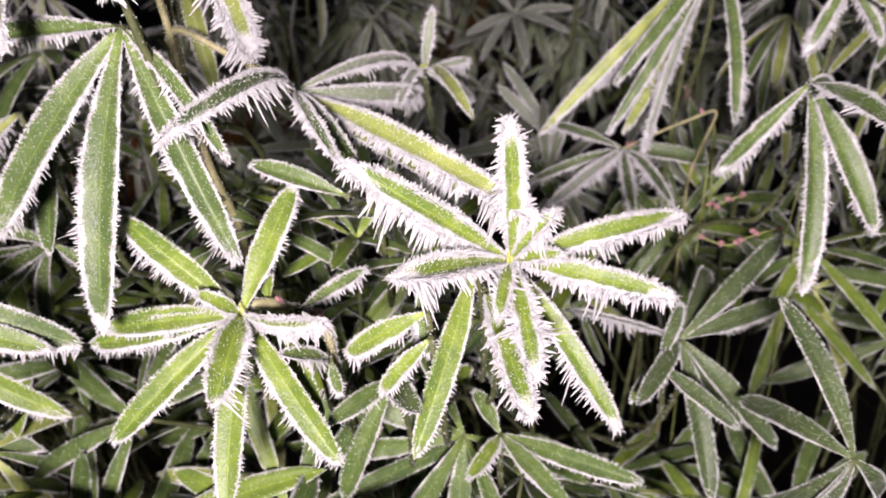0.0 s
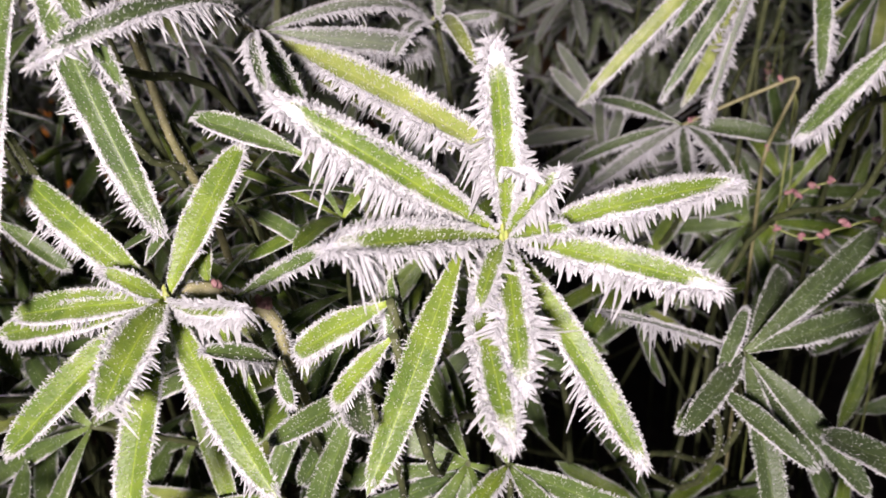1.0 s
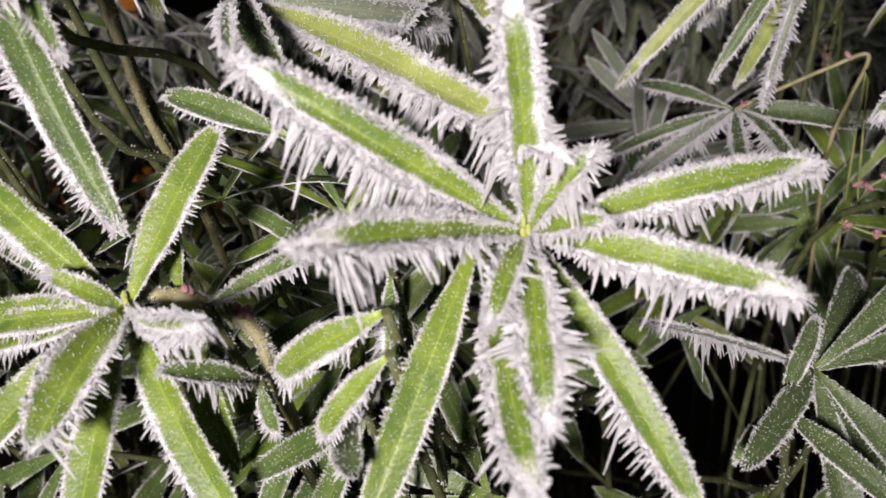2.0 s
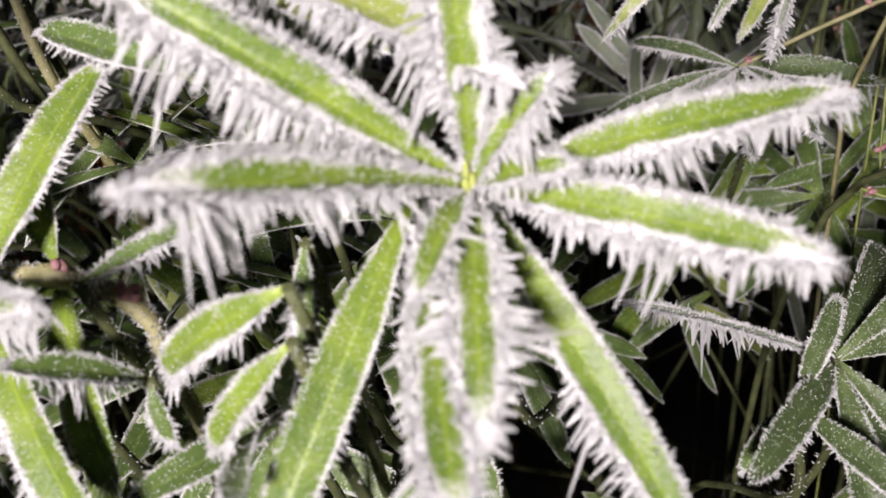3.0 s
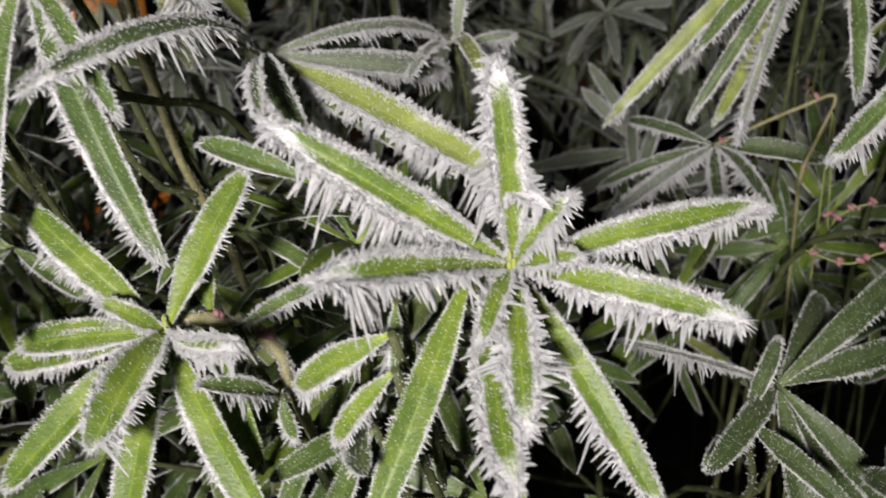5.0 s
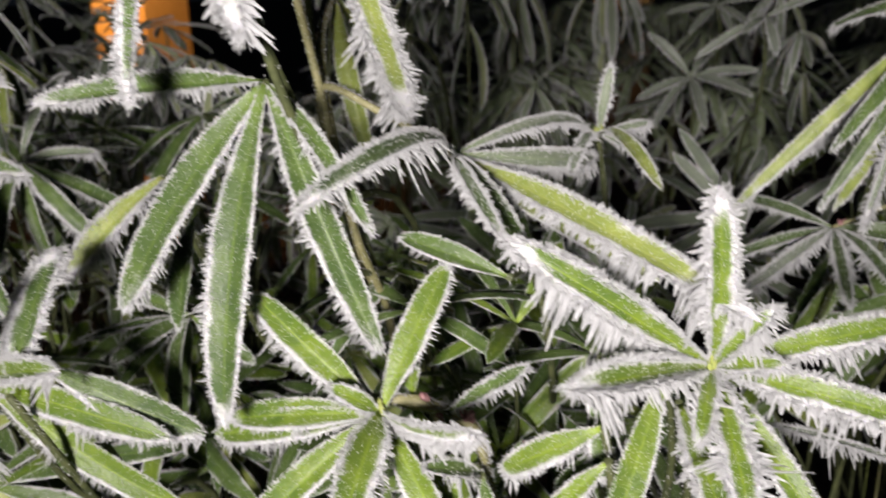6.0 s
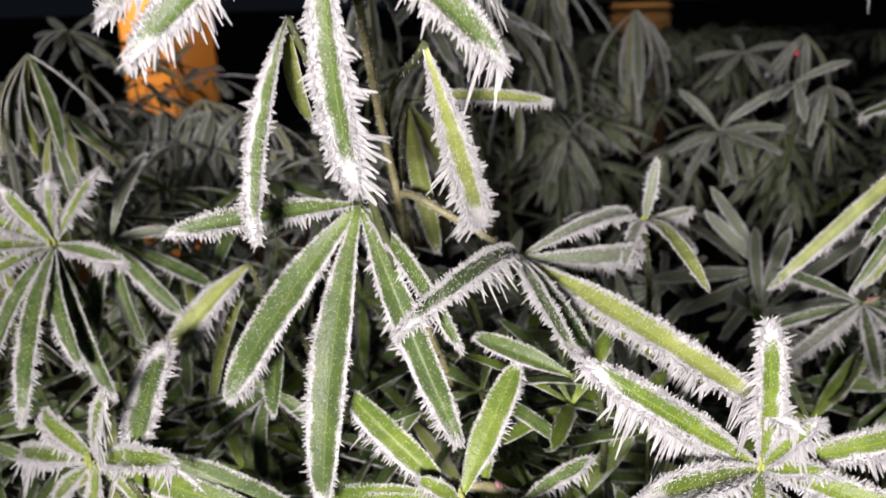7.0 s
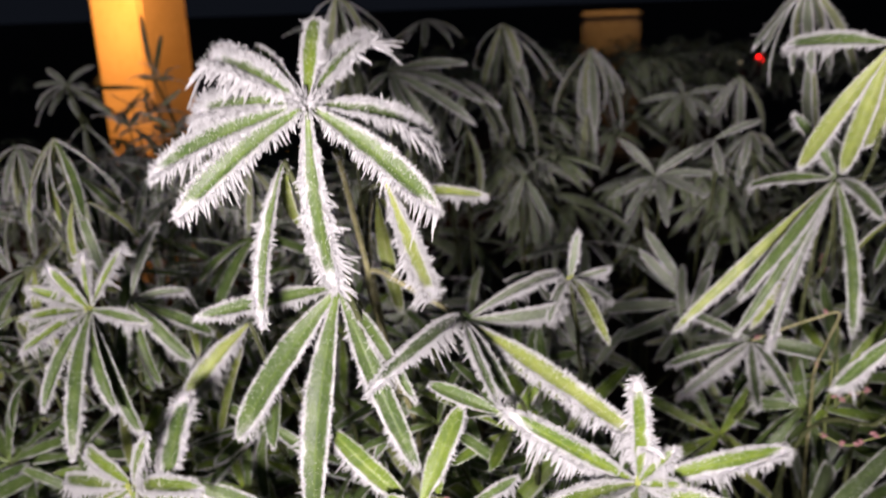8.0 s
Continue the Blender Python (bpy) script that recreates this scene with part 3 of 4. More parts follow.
shoot("tall lupin shoot with long drooping pale leaflets", (0.102, 0.328, 0.986), [
    (-168, -45, 94, 6.2, 0.08, 0, 0.6, 'p'),
    (178, -68, 75, 6.4, 0.08, 0, 0.45, 'p'),
    (-147, -53, 79, 5.2, 0.08, 0, 0.55, 'd'),
    (-143, -65, 78, 3.6, 0.06, 30, 0.95, 'dg'),
    (171, -52, 66, 5, 0.06, 0, 0.8, 'dg'),
    (-89, -53, 69, 6.8, 0.08, 0, 0.6, 'd'),
    (133, -15, 45, 6.8, 0.08, 0, 0.6, 'd'),
    (158, 55, 32, 6.8, 0.08, 0, 0.6, 'd'),
    (-140, -36, 70, 6, 0.08, 0, 0.5, 'd'),
    (-84, -9, 45, 6.8, 0.08, 0, 0.6, 'd'),
], 29, buds=0)
shoot("tall lupin shoot with one thickly frosted leaflet and pale hanging ones", (0.102, 0.277, 1.043), [
    (137, -2, 40, 8, 0.08, 0, 0.95, 'd'),
    (143, -57, 55, 7.8, 0.08, 0, 0.5, 'p'),
    (122, -71, 50, 7.8, 0.08, 0, 0.5, 'p'),
    (87, -61, 45, 7.8, 0.08, 0, 0.5, 'p'),
    (-107, 38, 40, 7.8, 0.08, 0, 0.5, 'p'),
    (31, -35, 45, 7.8, 0.08, 0, 0.5, 'p'),
], 30, buds=0)
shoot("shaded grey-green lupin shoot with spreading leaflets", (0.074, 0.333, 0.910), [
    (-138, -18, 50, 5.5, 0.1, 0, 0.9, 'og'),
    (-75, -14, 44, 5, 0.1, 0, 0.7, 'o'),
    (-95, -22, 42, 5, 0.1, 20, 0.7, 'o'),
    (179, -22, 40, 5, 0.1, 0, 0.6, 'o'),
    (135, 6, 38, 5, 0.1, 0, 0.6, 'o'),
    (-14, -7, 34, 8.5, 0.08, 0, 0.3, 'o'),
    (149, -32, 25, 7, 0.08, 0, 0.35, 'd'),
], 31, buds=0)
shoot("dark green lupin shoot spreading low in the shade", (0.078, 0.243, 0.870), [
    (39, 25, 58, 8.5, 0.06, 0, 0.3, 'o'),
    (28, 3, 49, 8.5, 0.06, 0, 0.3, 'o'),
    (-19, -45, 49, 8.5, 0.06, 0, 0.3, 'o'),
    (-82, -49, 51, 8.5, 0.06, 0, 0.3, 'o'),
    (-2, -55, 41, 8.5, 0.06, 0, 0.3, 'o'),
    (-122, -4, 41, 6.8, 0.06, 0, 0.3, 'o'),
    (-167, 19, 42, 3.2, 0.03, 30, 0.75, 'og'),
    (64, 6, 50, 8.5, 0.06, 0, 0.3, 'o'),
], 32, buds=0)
shoot("small budding lupin tip with short frosted leaflets", (-0.007, 0.304, 0.947), [
    (-24, 80, 22, 4.4, 0.1, 0, 0.6, 'dg'),
    (-159, 4, 28, 4.4, 0.1, 30, 0.6, 'dg'),
    (-76, -3, 65, 4.8, 0.1, 0, 0.3, 'p'),
    (51, -13, 25, 4.4, 0.1, 0, 0.6, 'dg'),
    (-100, -6, 43, 4.4, 0.1, 0, 0.6, 'dg'),
    (20, -30, 22, 4, 0.1, 0, 0.8, 'dg'),
    (35, 5, 20, 3.6, 0.1, 20, 0.8, 'dg'),
], 33, buds=7)
shoot("yellowish lupin branch with a swollen node", (-0.071, 0.192, 1.022), [
], 34, via=[(-0.078, 0.218, 1.014), (-0.081, 0.238, 0.993), (-0.0785, 0.245, 0.968), (-0.0755, 0.247, 0.945)], buds=0, rime_on_stem=1300, thick=0.0010)
shoot("dark green lupin side shoot with pinkish node", (-0.047, 0.204, 0.902), [
    (107, 77, 17, 7, 0.08, 0, 0.3, 'b'),
    (-55, -41, 35, 8, 0.05, 0, 0.25, 'b'),
], 35, via=[(-0.0415, 0.2005, 0.902), (-0.036, 0.2005, 0.9), (-0.0315, 0.2005, 0.8955), (-0.03, 0.2015, 0.886)], buds=0, rime_on_stem=1300, thick=0.0010)
shoot("small lupin side shoot with a level frosted leaflet", (-0.030, 0.194, 0.890), [
    (-121, 29, 21, 4.9, 0.06, 0, 0.55, 'd'),
    (-15, -76, 10, 4, 0.06, 0, 0.55, 'd'),
], 36, buds=0)
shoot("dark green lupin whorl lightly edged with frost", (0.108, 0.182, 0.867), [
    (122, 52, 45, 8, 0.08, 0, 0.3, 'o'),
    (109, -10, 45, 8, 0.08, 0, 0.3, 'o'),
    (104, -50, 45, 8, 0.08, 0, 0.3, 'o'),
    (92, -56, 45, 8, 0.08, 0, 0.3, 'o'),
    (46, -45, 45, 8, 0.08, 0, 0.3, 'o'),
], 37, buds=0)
shoot("slender hanging lupin leaflets below the top whorl", (-0.087, 0.192, 1.019), [
    (-111, -70, 49, 7, 0.04, 20, 1.0, 'd'),
    (101, -54, 30, 6, 0.05, 0, 0.2, 'p'),
], 38, via=[(-0.082, 0.2, 1.0), (-0.078, 0.23, 0.96)], buds=0)
shoot("pale lupin side shoot with hanging frosted leaflets", (-0.082, 0.273, 0.992), [
    (-15, 1, 48, 6, 0.05, 0, 0.8, 'p'),
    (-49, -68, 49, 7.5, 0.08, 0, 0.4, 'p'),
    (74, -46, 51, 7.5, 0.08, 0, 0.4, 'p'),
], 39, via=[(-0.08, 0.252, 0.975), (-0.072, 0.247, 0.93)], buds=0, rime_on_stem=1300, thick=0.0010)
shoot("pale hanging lupin leaflet bristling with frost", (-0.0583, 0.1971, 1.0125), [
    (81, -54, 61, 8, 0.08, 0, 1.15, 'p'),
], 55, via=[(-0.082, 0.25, 0.99), (-0.075, 0.25, 0.94)], buds=0)
shoot("single dark lupin leaflet edged with frost", (-0.026, 0.214, 0.929), [
    (168, 14, 28, 6.6, 0.05, 0, 0.4, 'd'),
], 40, via=[(-0.022, 0.24, 0.92)], buds=0)
shoot("dark green lupin whorl deep in the bush", (-0.014, 0.204, 0.878), [
    (176, -69, 45, 8, 0.06, 0, 0.3, 'd'),
    (-127, -1, 26, 6.3, 0.06, 0, 0.3, 'd'),
    (-56, 54, 25, 6.0, 0.06, 0, 0.3, 'd'),
    (-78, 19, 42, 8, 0.06, 0, 0.3, 'd'),
    (146, -55, 45, 8, 0.06, 0, 0.3, 'd'),
], 41, buds=0)
shoot("narrow hanging lupin leaflet in the shade", (-0.112, 0.236, 0.938), [
    (-79, -41, 37, 8, 0.05, 0, 0.35, 'd'),
], 42, buds=0)
shoot("broad upright lupin leaflet with a frosted face", (-0.1354, 0.1831, 0.9074), [
    (94, 43, 38, 11.5, 0.05, 0, 1.0, 'd'),
], 43, buds=0)
shoot("slanting dark lupin leaflet with one frosted edge", (-0.0373, 0.1933, 0.9048), [
    (34, 17, 21, 4.6, 0.05, 0, 0.75, 'd'),
], 44, buds=0)

shoot("curled light green lupin leaflet tipped with frost", (-0.004, 0.184, 0.909), [
    (165, -35, 26, 7.4, 0.10, 0, 0.6, 'b'),
], 45, buds=0)
shoot("small drooping lupin leaflet edged with frost", (-0.003, 0.1805, 0.9037), [
    (176, -52, 20, 5.4, 0.08, 0, 0.6, 'b'),
], 53, buds=0)
shoot("narrow hanging lupin leaflet half hidden by frost", (-0.006, 0.1975, 0.9097), [
    (-75, -60, 18, 5.5, 0.05, 25, 0.55, 'd'),
], 54, buds=0)
shoot("dark green lupin leaflets low under the bright whorl", (0.0177, 0.2179, 0.8502), [
    (-33, 2, 46, 7.5, 0.06, 0, 0.4, 'd'),
    (-55, -12, 33, 7, 0.06, 0, 0.35, 'd'),
    (-117, -6, 22, 6, 0.06, 0, 0.5, 'b'),
    (121, 31, 16, 6, 0.06, 0, 0.35, 'd'),
], 56, buds=0)
shoot("small green lupin leaflets deep between the whorls", (0.0682, 0.2310, 0.8673), [
    (-140, -33, 15, 5.5, 0.06, 0, 0.35, 'd'),
    (53, 40, 22, 5, 0.06, 0, 0.4, 'o'),
    (-52, -15, 31, 6, 0.06, 0, 0.3, 'o'),
], 57, buds=0)
shoot("lupin leaflet tips hanging thick with frost", (0.1301, 0.2806, 0.9790), [
    (-148, -55, 26, 6, 0.06, 0, 0.95, 'd'),
    (-34, -54, 22, 6.5, 0.06, 0, 0.8, 'd'),
    (-60, -20, 20, 8, 0.06, 0, 0.4, 'p'),
    (80, -37, 24, 6, 0.06, 0, 0.5, 'p'),
], 58, buds=0)
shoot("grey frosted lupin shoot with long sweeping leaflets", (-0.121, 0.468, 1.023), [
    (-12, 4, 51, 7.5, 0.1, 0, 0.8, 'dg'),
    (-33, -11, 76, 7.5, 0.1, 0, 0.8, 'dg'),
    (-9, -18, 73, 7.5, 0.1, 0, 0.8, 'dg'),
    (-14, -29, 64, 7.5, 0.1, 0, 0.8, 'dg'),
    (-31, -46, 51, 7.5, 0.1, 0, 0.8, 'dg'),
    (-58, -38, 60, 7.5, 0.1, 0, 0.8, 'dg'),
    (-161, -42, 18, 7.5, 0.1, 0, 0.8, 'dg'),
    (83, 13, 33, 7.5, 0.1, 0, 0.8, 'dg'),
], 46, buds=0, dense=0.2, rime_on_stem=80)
shoot("dim grey-green lupin whorl greyed by frost", (0.047, 0.570, 0.938), [
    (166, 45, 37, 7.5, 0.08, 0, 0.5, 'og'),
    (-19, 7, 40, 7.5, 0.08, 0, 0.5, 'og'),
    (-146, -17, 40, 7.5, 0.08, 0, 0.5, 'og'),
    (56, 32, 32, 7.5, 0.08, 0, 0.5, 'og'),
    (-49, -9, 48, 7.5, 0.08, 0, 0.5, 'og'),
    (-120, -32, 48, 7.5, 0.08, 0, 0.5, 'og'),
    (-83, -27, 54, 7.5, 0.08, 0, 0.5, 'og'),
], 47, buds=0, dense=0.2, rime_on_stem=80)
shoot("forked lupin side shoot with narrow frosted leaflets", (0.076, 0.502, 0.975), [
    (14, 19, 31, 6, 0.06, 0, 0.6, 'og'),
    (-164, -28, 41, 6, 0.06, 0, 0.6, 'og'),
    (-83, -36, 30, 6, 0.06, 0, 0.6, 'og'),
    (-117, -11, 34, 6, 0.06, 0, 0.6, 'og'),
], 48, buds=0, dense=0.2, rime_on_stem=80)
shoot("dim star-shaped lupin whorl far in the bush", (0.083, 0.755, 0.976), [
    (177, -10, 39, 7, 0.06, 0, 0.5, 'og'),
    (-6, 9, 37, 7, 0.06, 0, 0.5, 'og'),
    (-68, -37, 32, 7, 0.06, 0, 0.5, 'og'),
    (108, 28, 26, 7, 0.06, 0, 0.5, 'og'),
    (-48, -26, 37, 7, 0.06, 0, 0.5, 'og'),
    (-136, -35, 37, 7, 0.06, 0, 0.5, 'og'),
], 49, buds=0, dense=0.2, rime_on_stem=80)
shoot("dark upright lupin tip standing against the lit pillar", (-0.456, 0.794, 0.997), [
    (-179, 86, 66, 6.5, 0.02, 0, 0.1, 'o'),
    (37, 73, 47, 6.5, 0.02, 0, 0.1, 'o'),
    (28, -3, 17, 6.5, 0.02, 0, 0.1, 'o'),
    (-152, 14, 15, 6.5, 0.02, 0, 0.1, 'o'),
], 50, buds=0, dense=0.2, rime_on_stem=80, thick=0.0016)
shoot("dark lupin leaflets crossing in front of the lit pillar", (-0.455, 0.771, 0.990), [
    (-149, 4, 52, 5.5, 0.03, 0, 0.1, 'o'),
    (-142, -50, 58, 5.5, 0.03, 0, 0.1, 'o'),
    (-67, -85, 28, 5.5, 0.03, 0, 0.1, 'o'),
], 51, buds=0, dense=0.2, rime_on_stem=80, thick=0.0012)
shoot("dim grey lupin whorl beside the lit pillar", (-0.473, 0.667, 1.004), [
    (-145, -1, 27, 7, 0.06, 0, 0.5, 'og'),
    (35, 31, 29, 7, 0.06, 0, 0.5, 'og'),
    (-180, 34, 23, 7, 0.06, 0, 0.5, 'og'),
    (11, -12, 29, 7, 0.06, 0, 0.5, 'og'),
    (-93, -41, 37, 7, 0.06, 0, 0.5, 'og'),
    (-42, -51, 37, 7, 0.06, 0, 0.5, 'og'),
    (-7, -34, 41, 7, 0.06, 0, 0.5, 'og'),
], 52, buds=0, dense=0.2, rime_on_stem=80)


# ---- shoots that fill the bush ----
def rimmed(blade, crystals):
    """Joins a leaflet's fine rime to its blade."""
    bm = bmesh.new()
    bm.from_mesh(blade)
    first = len(bm.faces)
    bm.from_mesh(crystals)
    bm.faces.ensure_lookup_table()
    for f in bm.faces[first:]:
        f.material_index = 1
    bm.to_mesh(blade)
    bm.free()
    bpy.data.meshes.remove(crystals)
    blade.materials.append(RIME)
    return blade


def filler(seed, droop, kinds, count, frost, dense, long=46):
    """A plain shoot to be copied: a whorl of drooping leaflets, a few lower ones, and its stem; rime is part of each leaflet's rim."""
    rng = random.Random(seed)
    root = thing("lupin_shoot", "green lupin shoot rimmed with fine hoar frost", "plant", (0, 0, 0), "lupin shoots in the bush")
    pts = curve_points([(0, 0, 0), (0.004, 0.006, -0.06), (0.012, 0.02, -0.25), (0.02, 0.04, -1.0)], 5)
    part("stem", tube(pts, [0.0007 + 0.0006 * k / len(pts) for k in range(len(pts))], 5), DARK_STEM, root)
    for k in range(count):
        low = k >= count * 0.7
        az = 360 * k / count * (1.0 if not low else 1.7) + rng.uniform(-16, 16)
        el = rng.gauss(droop - (28 if low else 0), 13)
        length, width = rng.uniform(0.75, 1.15) * long / 1000, rng.uniform(0.0055, 0.0078)
        size = (length, width, rng.uniform(0.02, 0.14), rng.uniform(0.05, 0.3), (0.02, rng.uniform(0, 6), rng.gauss(0, 0.03)))
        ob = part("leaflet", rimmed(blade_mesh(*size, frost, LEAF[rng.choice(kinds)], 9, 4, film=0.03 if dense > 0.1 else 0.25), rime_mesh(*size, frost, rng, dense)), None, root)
        ob.matrix_local = Matrix.Translation((0.003 * low, 0.004 * low, -0.03 * low)) @ leaf_pose(az, el, rng.gauss(0, 14), (0, -0.2, 1), 0.0006)
    return root


PROTOTYPES = [filler(11 + k, d, kinds, n, f + 0.10 if near > 0.1 else f + 0.32, near) for near in (0.14, 0.05) for k, (d, kinds, n, f) in enumerate((
    (4, "ddbb", 9, 0.28), (-12, "dd", 10, 0.25), (-28, "ddp", 10, 0.38), (-48, "dpd", 11, 0.45), (15, "ddb", 8, 0.26), (-66, "dp", 12, 0.48)))]
for k, ob in enumerate(PROTOTYPES):
    ob.matrix_basis = pose(-0.25 + 0.1 * (k % 6), 0.75 + 0.1 * (k // 6), 0.84)


def filled(where, which, rng, size, lean=14, ahead=0):
    which += 6 if where[1] > 0.42 else 0
    turn = pose(*where, rng.gauss(ahead, lean), rng.gauss(0, lean)) @ pose(0, 0, 0, 0, 0, rng.uniform(0, 360))
    return copy_thing(PROTOTYPES[which], turn @ Matrix.Diagonal((size, size, size, 1)))


# the shaded layer under the near shoots
rng = random.Random(5)
for i in range(14):
    for j in range(10):
        x, y = -0.27 + 0.041 * i + rng.uniform(-0.02, 0.02), 0.15 + 0.036 * j + rng.uniform(-0.018, 0.018)
        z = 0.835 + 0.14 * (y - 0.15) + rng.uniform(-0.045, 0.006) - (0.085 if x > 0.03 and y < 0.32 else 0)
        if x > 0.03 and y < 0.3 and (i + j) % 2:
            continue
        filled((x, y, z), rng.choice((0, 1, 1, 2, 4)), rng, rng.uniform(0.95, 1.3), 26, 24)
# the bush behind, rising a little
for i in range(23):
    for j in range(4):
        x, y = -0.98 + 0.082 * i + rng.uniform(-0.035, 0.035), 0.46 + 0.085 * j + rng.uniform(-0.035, 0.035)
        z = 0.885 + 0.13 * (y - 0.4) + rng.uniform(-0.04, 0.03)
        if x > -0.02:
            z -= 0.035
            if rng.random() < 0.5:
                continue
        if x < -0.22:
            z = 0.955 - 0.17 * (y - 0.5) + rng.uniform(-0.05, 0.005)
        filled((x, y, z), rng.choice((1, 2, 2, 3)), rng, rng.uniform(0.9, 1.25))
# a thicker patch in front of the lit pillar
for i in range(26):
    filled((rng.uniform(-0.5, -0.16), rng.uniform(0.38, 0.62), rng.uniform(0.88, 0.95)), rng.choice((1, 2, 2, 3)), rng, rng.uniform(0.9, 1.2))
# taller drooping shoots that stand up against the dark
for x, y, z, which, size in (
        (-0.076, 0.70, 1.045, 3, 1.5), (-0.20, 0.66, 1.06, 2, 1.2), (-0.089, 0.859, 1.031, 5, 1.6), (-0.002, 0.942, 1.010, 5, 2.0), (-0.119, 0.572, 1.052, 2, 0.8), (0.123, 1.05, 0.956, 2, 1.6), (0.113, 0.454, 1.066, 5, 1.15), (-0.256, 0.328, 1.006, 5, 1.0),
        (-0.417, 0.584, 1.01, 2, 1.1), (-0.141, 0.646, 0.999, 3, 1.4), (-0.173, 0.538, 1.07, 3, 1.1), (-0.092, 0.574, 1.009, 3, 1.2),
        (0.138, 0.80, 0.988, 5, 1.25), (0.118, 0.62, 0.962, 3, 0.9), (-0.361, 0.439, 0.985, 3, 1.0), (-0.31, 0.42, 0.97, 3, 1.0), (-0.50, 0.80, 0.93, 2, 1.3),
        (-0.404, 0.7, 0.975, 4, 0.8), (-0.407, 0.72, 1.003, 0, 0.7), (-0.418, 0.68, 0.981, 4, 0.7), (-0.339, 0.5, 0.965, 2, 1.05), (-0.314, 0.5, 0.96, 2, 0.87), (-0.297, 0.5, 0.961, 3, 0.89), (-0.279, 0.5, 0.959, 2, 0.88),
        (-0.264, 0.5, 0.962, 3, 0.96), (-0.245, 0.5, 0.96, 3, 1.03), (-0.231, 0.5, 0.957, 3, 1.01), (-0.454, 0.68, 0.929, 2, 1.0), (-0.416, 0.68, 0.933, 2, 1.0), (-0.384, 0.68, 0.936, 2, 1.0), (-0.355, 0.68, 0.927, 2, 1.0),
        (0.205, 0.37, 0.968, 3, 1.0), (0.24, 0.42, 0.962, 2, 1.1), (0.165, 0.41, 0.955, 3, 1.0), (0.27, 0.37, 0.955, 2, 1.0), (0.19, 0.46, 0.962, 2, 1.2), (0.23, 0.34, 0.93, 2, 1.0), (0.29, 0.47, 0.965, 3, 1.2),
        (-0.377, 0.6, 0.973, 0, 1.0), (-0.347, 0.62, 0.967, 4, 0.9), (-0.313, 0.6, 0.974, 1, 1.0), (-0.33, 0.55, 0.966, 2, 1.0), (-0.27, 0.5, 0.968, 3, 1.0),
        (-0.270, 0.316, 0.944, 2, 0.9), (-0.242, 0.356, 0.929, 1, 0.9), (-0.203, 0.338, 0.918, 2, 0.9), (-0.207, 0.396, 0.921, 1, 1.0), (-0.308, 0.400, 0.935, 2, 1.0), (-0.244, 0.403, 0.932, 1, 1.0), (-0.251, 0.274, 0.934, 2, 0.9),
        (-0.055, 0.245, 0.908, 1, 0.9), (-0.028, 0.252, 0.902, 4, 0.8), (-0.062, 0.268, 0.915, 2, 0.9), (-0.005, 0.25, 0.895, 1, 0.9),
        (-0.323, 0.35, 0.869, 1, 1.1), (-0.294, 0.33, 0.852, 2, 1.1), (-0.311, 0.31, 0.845, 1, 1.1), (-0.343, 0.42, 0.86, 2, 1.1), (-0.309, 0.44, 0.865, 2, 1.0), (-0.388, 0.44, 0.875, 3, 1.1), (-0.275, 0.47, 0.871, 2, 1.1), (-0.257, 0.31, 0.835, 1, 1.0), (-0.363, 0.38, 0.876, 2, 1.0), (-0.212, 0.5, 0.935, 2, 1.0), (-0.236, 0.5, 0.919, 2, 1.0), (-0.277, 0.55, 0.935, 3, 1.0)):
    filled((x, y, z), which, rng, size, 6)


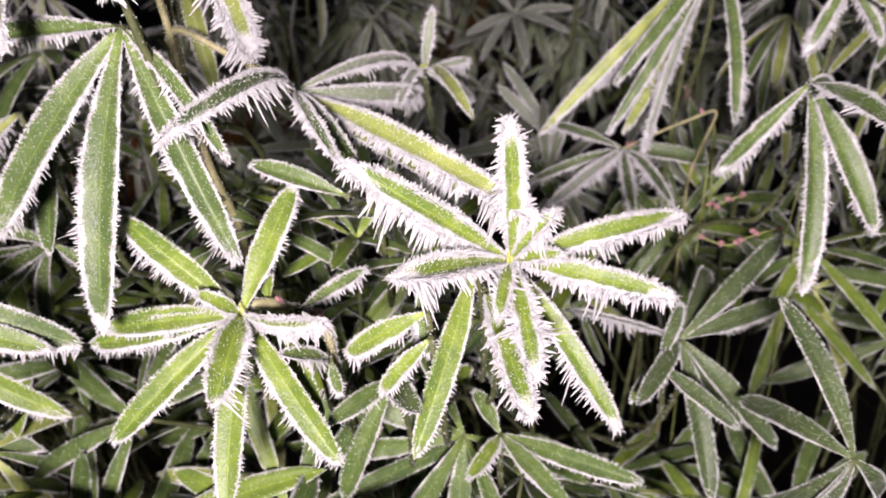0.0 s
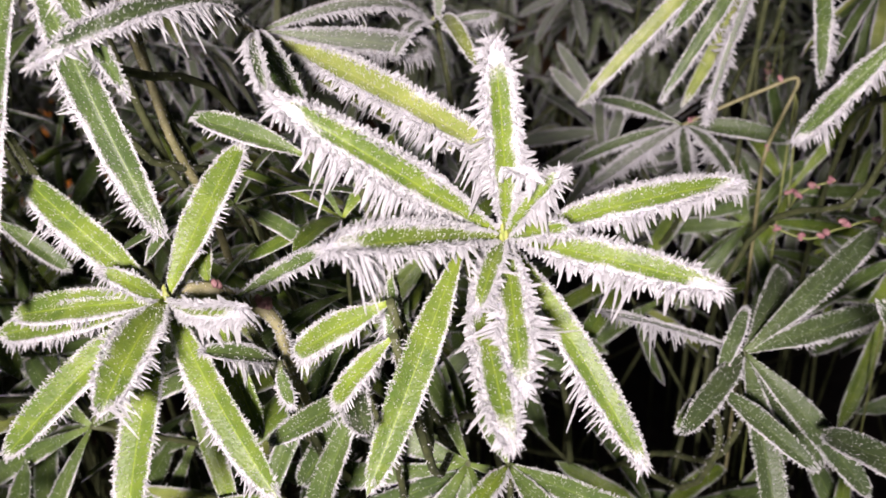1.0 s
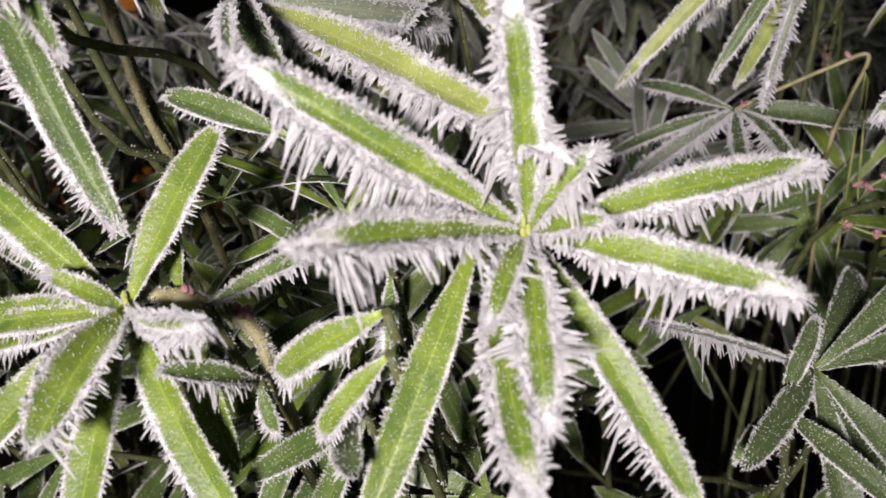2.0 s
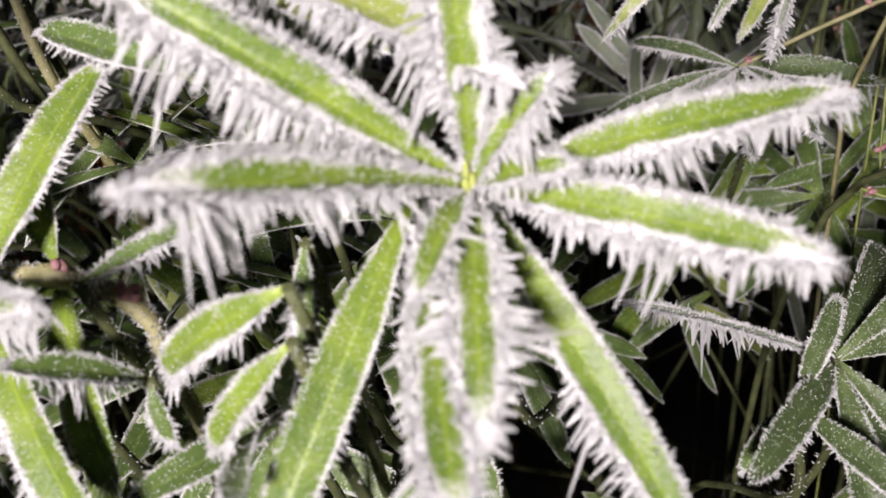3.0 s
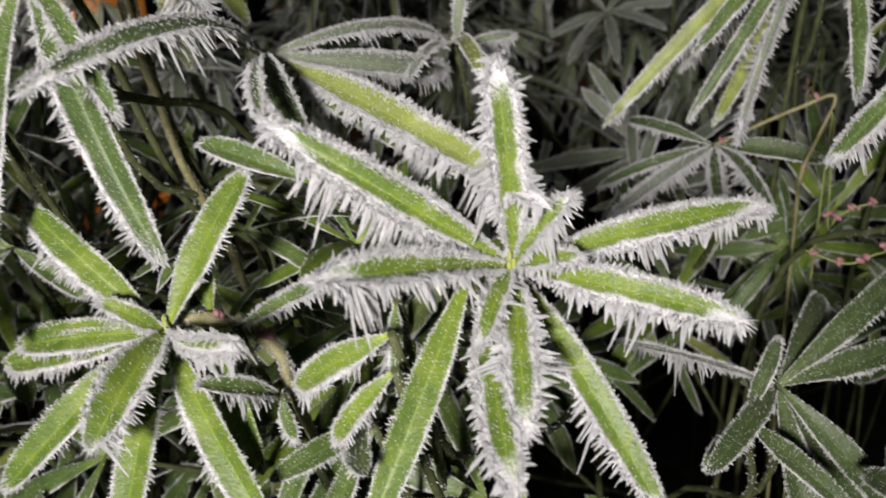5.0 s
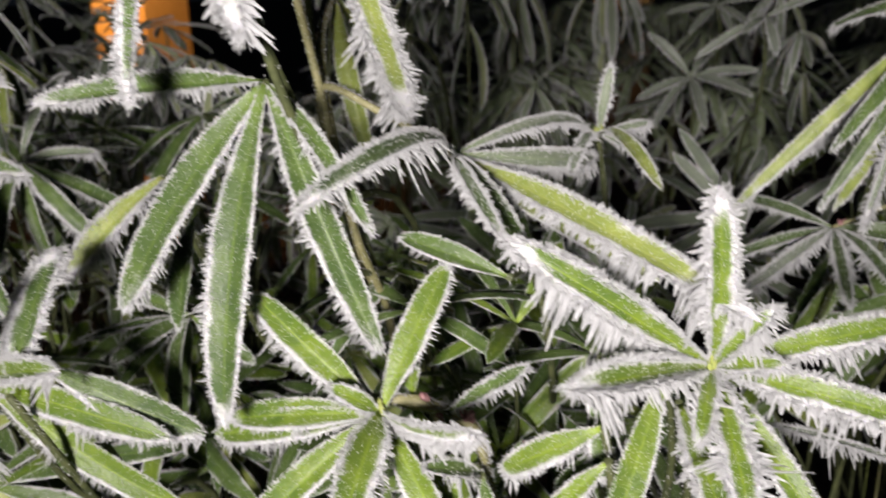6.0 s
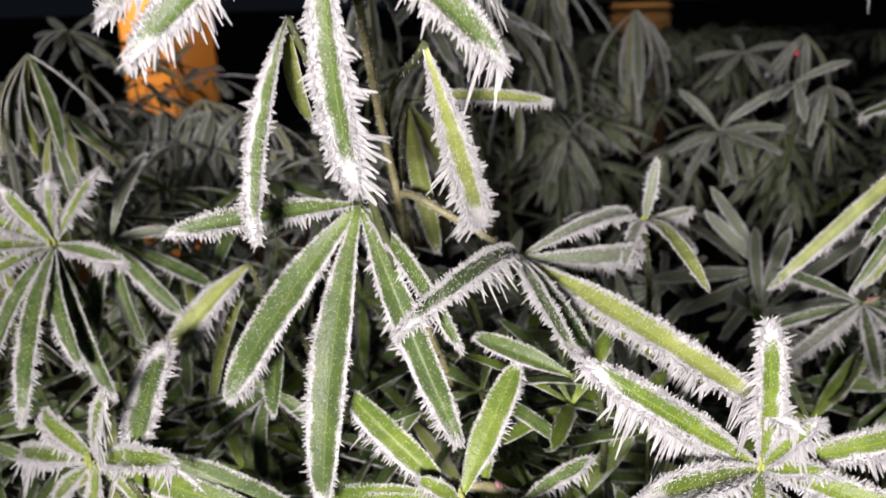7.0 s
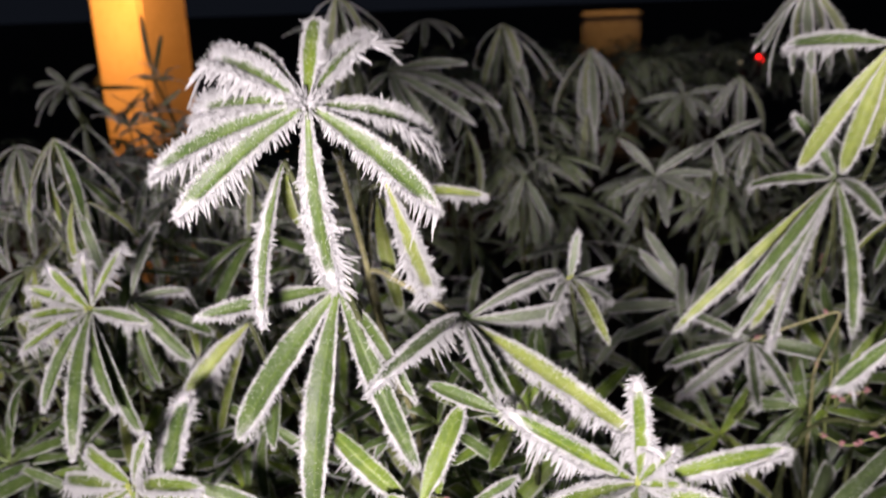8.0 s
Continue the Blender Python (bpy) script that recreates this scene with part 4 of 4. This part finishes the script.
def far_bed():
    """The lupins farther off, too many to tell apart, as one sheet of real leaflets."""
    rng = random.Random(8)
    verts, faces, rime = [], [], []
    sets = []
    for seed, droop in ((1, -12), (2, -28), (3, -48)):
        vs, fs, rs = [], [], []
        for q in range(10):
            me = blade_mesh(rng.uniform(0.036, 0.052), rng.uniform(0.0055, 0.0078), rng.uniform(0.02, 0.14), 0.2, (0, 0, rng.gauss(0, 0.03)), 0.4, LEAF["d"], 4, 2, film=0.25)
            m, k = leaf_pose(36 * q + rng.uniform(-16, 16), rng.gauss(droop - (28 if q > 6 else 0), 13), rng.gauss(0, 14), (0, -0.2, 1), 0.0006), len(vs)
            vs += [m @ v.co for v in me.vertices]
            rs += [d.value for d in me.attributes["rime"].data]
            fs += [tuple(k + w for w in p.vertices) for p in me.polygons]
            bpy.data.meshes.remove(me)
        sets.append((vs, fs, rs))
    for i in range(800):
        y = 0.74 + 3.4 * rng.random() ** 2.6
        x = rng.uniform(-0.75, 0.75) * (0.7 + y * 0.85)
        if i >= 760:
            x, y = rng.uniform(-0.06, 0.26), rng.uniform(1.3, 2.2)
        if math.hypot(x + 1.7, y - 2.9) < 1.25 or (x > -0.02 and y < 1.3 and rng.random() < 0.55):
            continue
        vs, fs, rs = rng.choice(sets)
        size = rng.uniform(1.1, 1.7)
        z = 0.865 + 0.13 * (min(y, 1.1) - 0.4) - 0.02 * max(0, y - 1.1) + rng.uniform(-0.07, 0.02)
        if x < -0.3 * y:
            z = 0.955 - 0.17 * (min(y, 1.4) - 0.5) + rng.uniform(-0.06, 0.0)
        m = pose(x, y, z, rng.gauss(0, 10), rng.gauss(0, 10), rng.uniform(0, 360)) @ Matrix.Diagonal((size, size, size, 1))
        k = len(verts)
        verts += [m @ v for v in vs]
        faces += [tuple(k + q for q in f) for f in fs]
        rime += rs
    me = bpy.data.meshes.new("lupin_bed")
    me.from_pydata(verts, [], faces)
    me.attributes.new("rime", "FLOAT", "POINT").data.foreach_set("value", rime)
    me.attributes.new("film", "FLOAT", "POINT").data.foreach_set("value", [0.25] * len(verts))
    me.polygons.foreach_set("use_smooth", [True] * len(faces))
    me.materials.append(LEAF["d"])
    tagged(new("lupin_bed", me), "bed of frosted lupin foliage receding into the dark", "foliage", kind="stuff")


far_bed()


def twig(label, points, seed, thick=0.0004, mat=STEM):
    """A thin side twig with small pink withered buds."""
    rng = random.Random(seed)
    root = thing("lupin_twig", label, "plant", points[0], "budding twigs")
    pts = curve_points([tuple(Vector(p) - Vector(points[0])) for p in points], 6)
    part("stem", tube(pts, [thick] * len(pts), 6), mat, root)
    for k in range(1, len(pts) - 10, 4 if thick < 0.0007 else 14):
        bm = bmesh.new()
        for q in range(3):
            p = pts[k] + Vector((rng.gauss(0, 0.0007), rng.gauss(0, 0.0007), rng.gauss(0.0004, 0.0006)))
            bmesh.ops.create_icosphere(bm, subdivisions=2, radius=rng.uniform(0.0005, 0.0009), matrix=Matrix.Translation(p) @ Euler((rng.random() * 3, rng.random() * 3, 0)).to_matrix().to_4x4() @ Matrix.Diagonal((1, 1, 1.8, 1)))
        part("bud", bm, BUD, root, "small withered pink bud")


twig("thin twig with small withered pink buds", [(0.093, 0.286, 0.890), (0.103, 0.281, 0.888), (0.112, 0.282, 0.891), (0.127, 0.290, 0.888), (0.15, 0.33, 0.84), (0.16, 0.38, 0.0)], 3)
twig("thin twig with small withered pink buds", [(0.136, 0.465, 0.912), (0.138, 0.471, 0.905), (0.140, 0.474, 0.895), (0.15, 0.49, 0.85), (0.16, 0.52, 0.0)], 4)


def knotty_branch():
    """A tan side branch with a swollen node, bent down, and pink buds on it."""
    rng = random.Random(6)
    knots = [(-0.056, 0.2, 0.9035), (-0.048, 0.2, 0.9035), (-0.0415, 0.2, 0.9025), (-0.036, 0.2, 0.9005), (-0.0315, 0.2, 0.896), (-0.030, 0.201, 0.887), (-0.029, 0.206, 0.872), (-0.028, 0.216, 0.84), (-0.026, 0.226, 0.79), (-0.024, 0.24, 0.70), (-0.02, 0.26, 0.4), (-0.02, 0.26, 0.0)]
    root = thing("lupin_branch", "tan lupin branch with a swollen frosted node and pink buds", "plant", knots[0], "")
    pts = curve_points([tuple(Vector(p) - Vector(knots[0])) for p in knots], 8)
    swell = [0.0011 + 0.0008 * math.exp(-((k - 11) / 4.0) ** 2) + 0.0005 * math.exp(-((k - 26) / 7.0) ** 2) for k in range(len(pts))]
    stem = part("stem", tube(pts, swell, 12), TAN, root)
    part("rime", stem_rime(pts[:44], 0.0014, 1700, rng), None, stem, "white hoar frost")
    for k, up in ((13, 0.0022), (19, -0.0016), (26, 0.0019), (28, 0.0020)):
        bm = bmesh.new()
        for q in range(3):
            p = pts[k] + Vector((rng.gauss(0, 0.0005), -0.0008 + rng.gauss(0, 0.0004), up + rng.gauss(0, 0.0004)))
            bmesh.ops.create_icosphere(bm, subdivisions=2, radius=rng.uniform(0.0006, 0.001), matrix=Matrix.Translation(p) @ Euler((rng.random() * 3, rng.random() * 3, 0)).to_matrix().to_4x4() @ Matrix.Diagonal((1, 1, 1.7, 1)))
        for f in bm.faces:
            f.smooth = True
        part("bud", bm, BUD, root, "small withered pink bud")


knotty_branch()
twig("bent tan lupin twig with withered pink buds", [(0.074, 0.333, 0.910), (0.0883, 0.3315, 0.9175), (0.0984, 0.3299, 0.9225), (0.1085, 0.3277, 0.9266), (0.1043, 0.3247, 0.9151), (0.0987, 0.3201, 0.902), (0.103, 0.3368, 0.8726), (0.11, 0.36, 0.7), (0.12, 0.38, 0.0)], 9, 0.0007, TAN)
twig("thin twig with small withered pink buds", [(0.1213, 0.3165, 0.8955), (0.1134, 0.3182, 0.892), (0.1089, 0.320, 0.884), (0.108, 0.33, 0.85), (0.11, 0.35, 0.0)], 10)
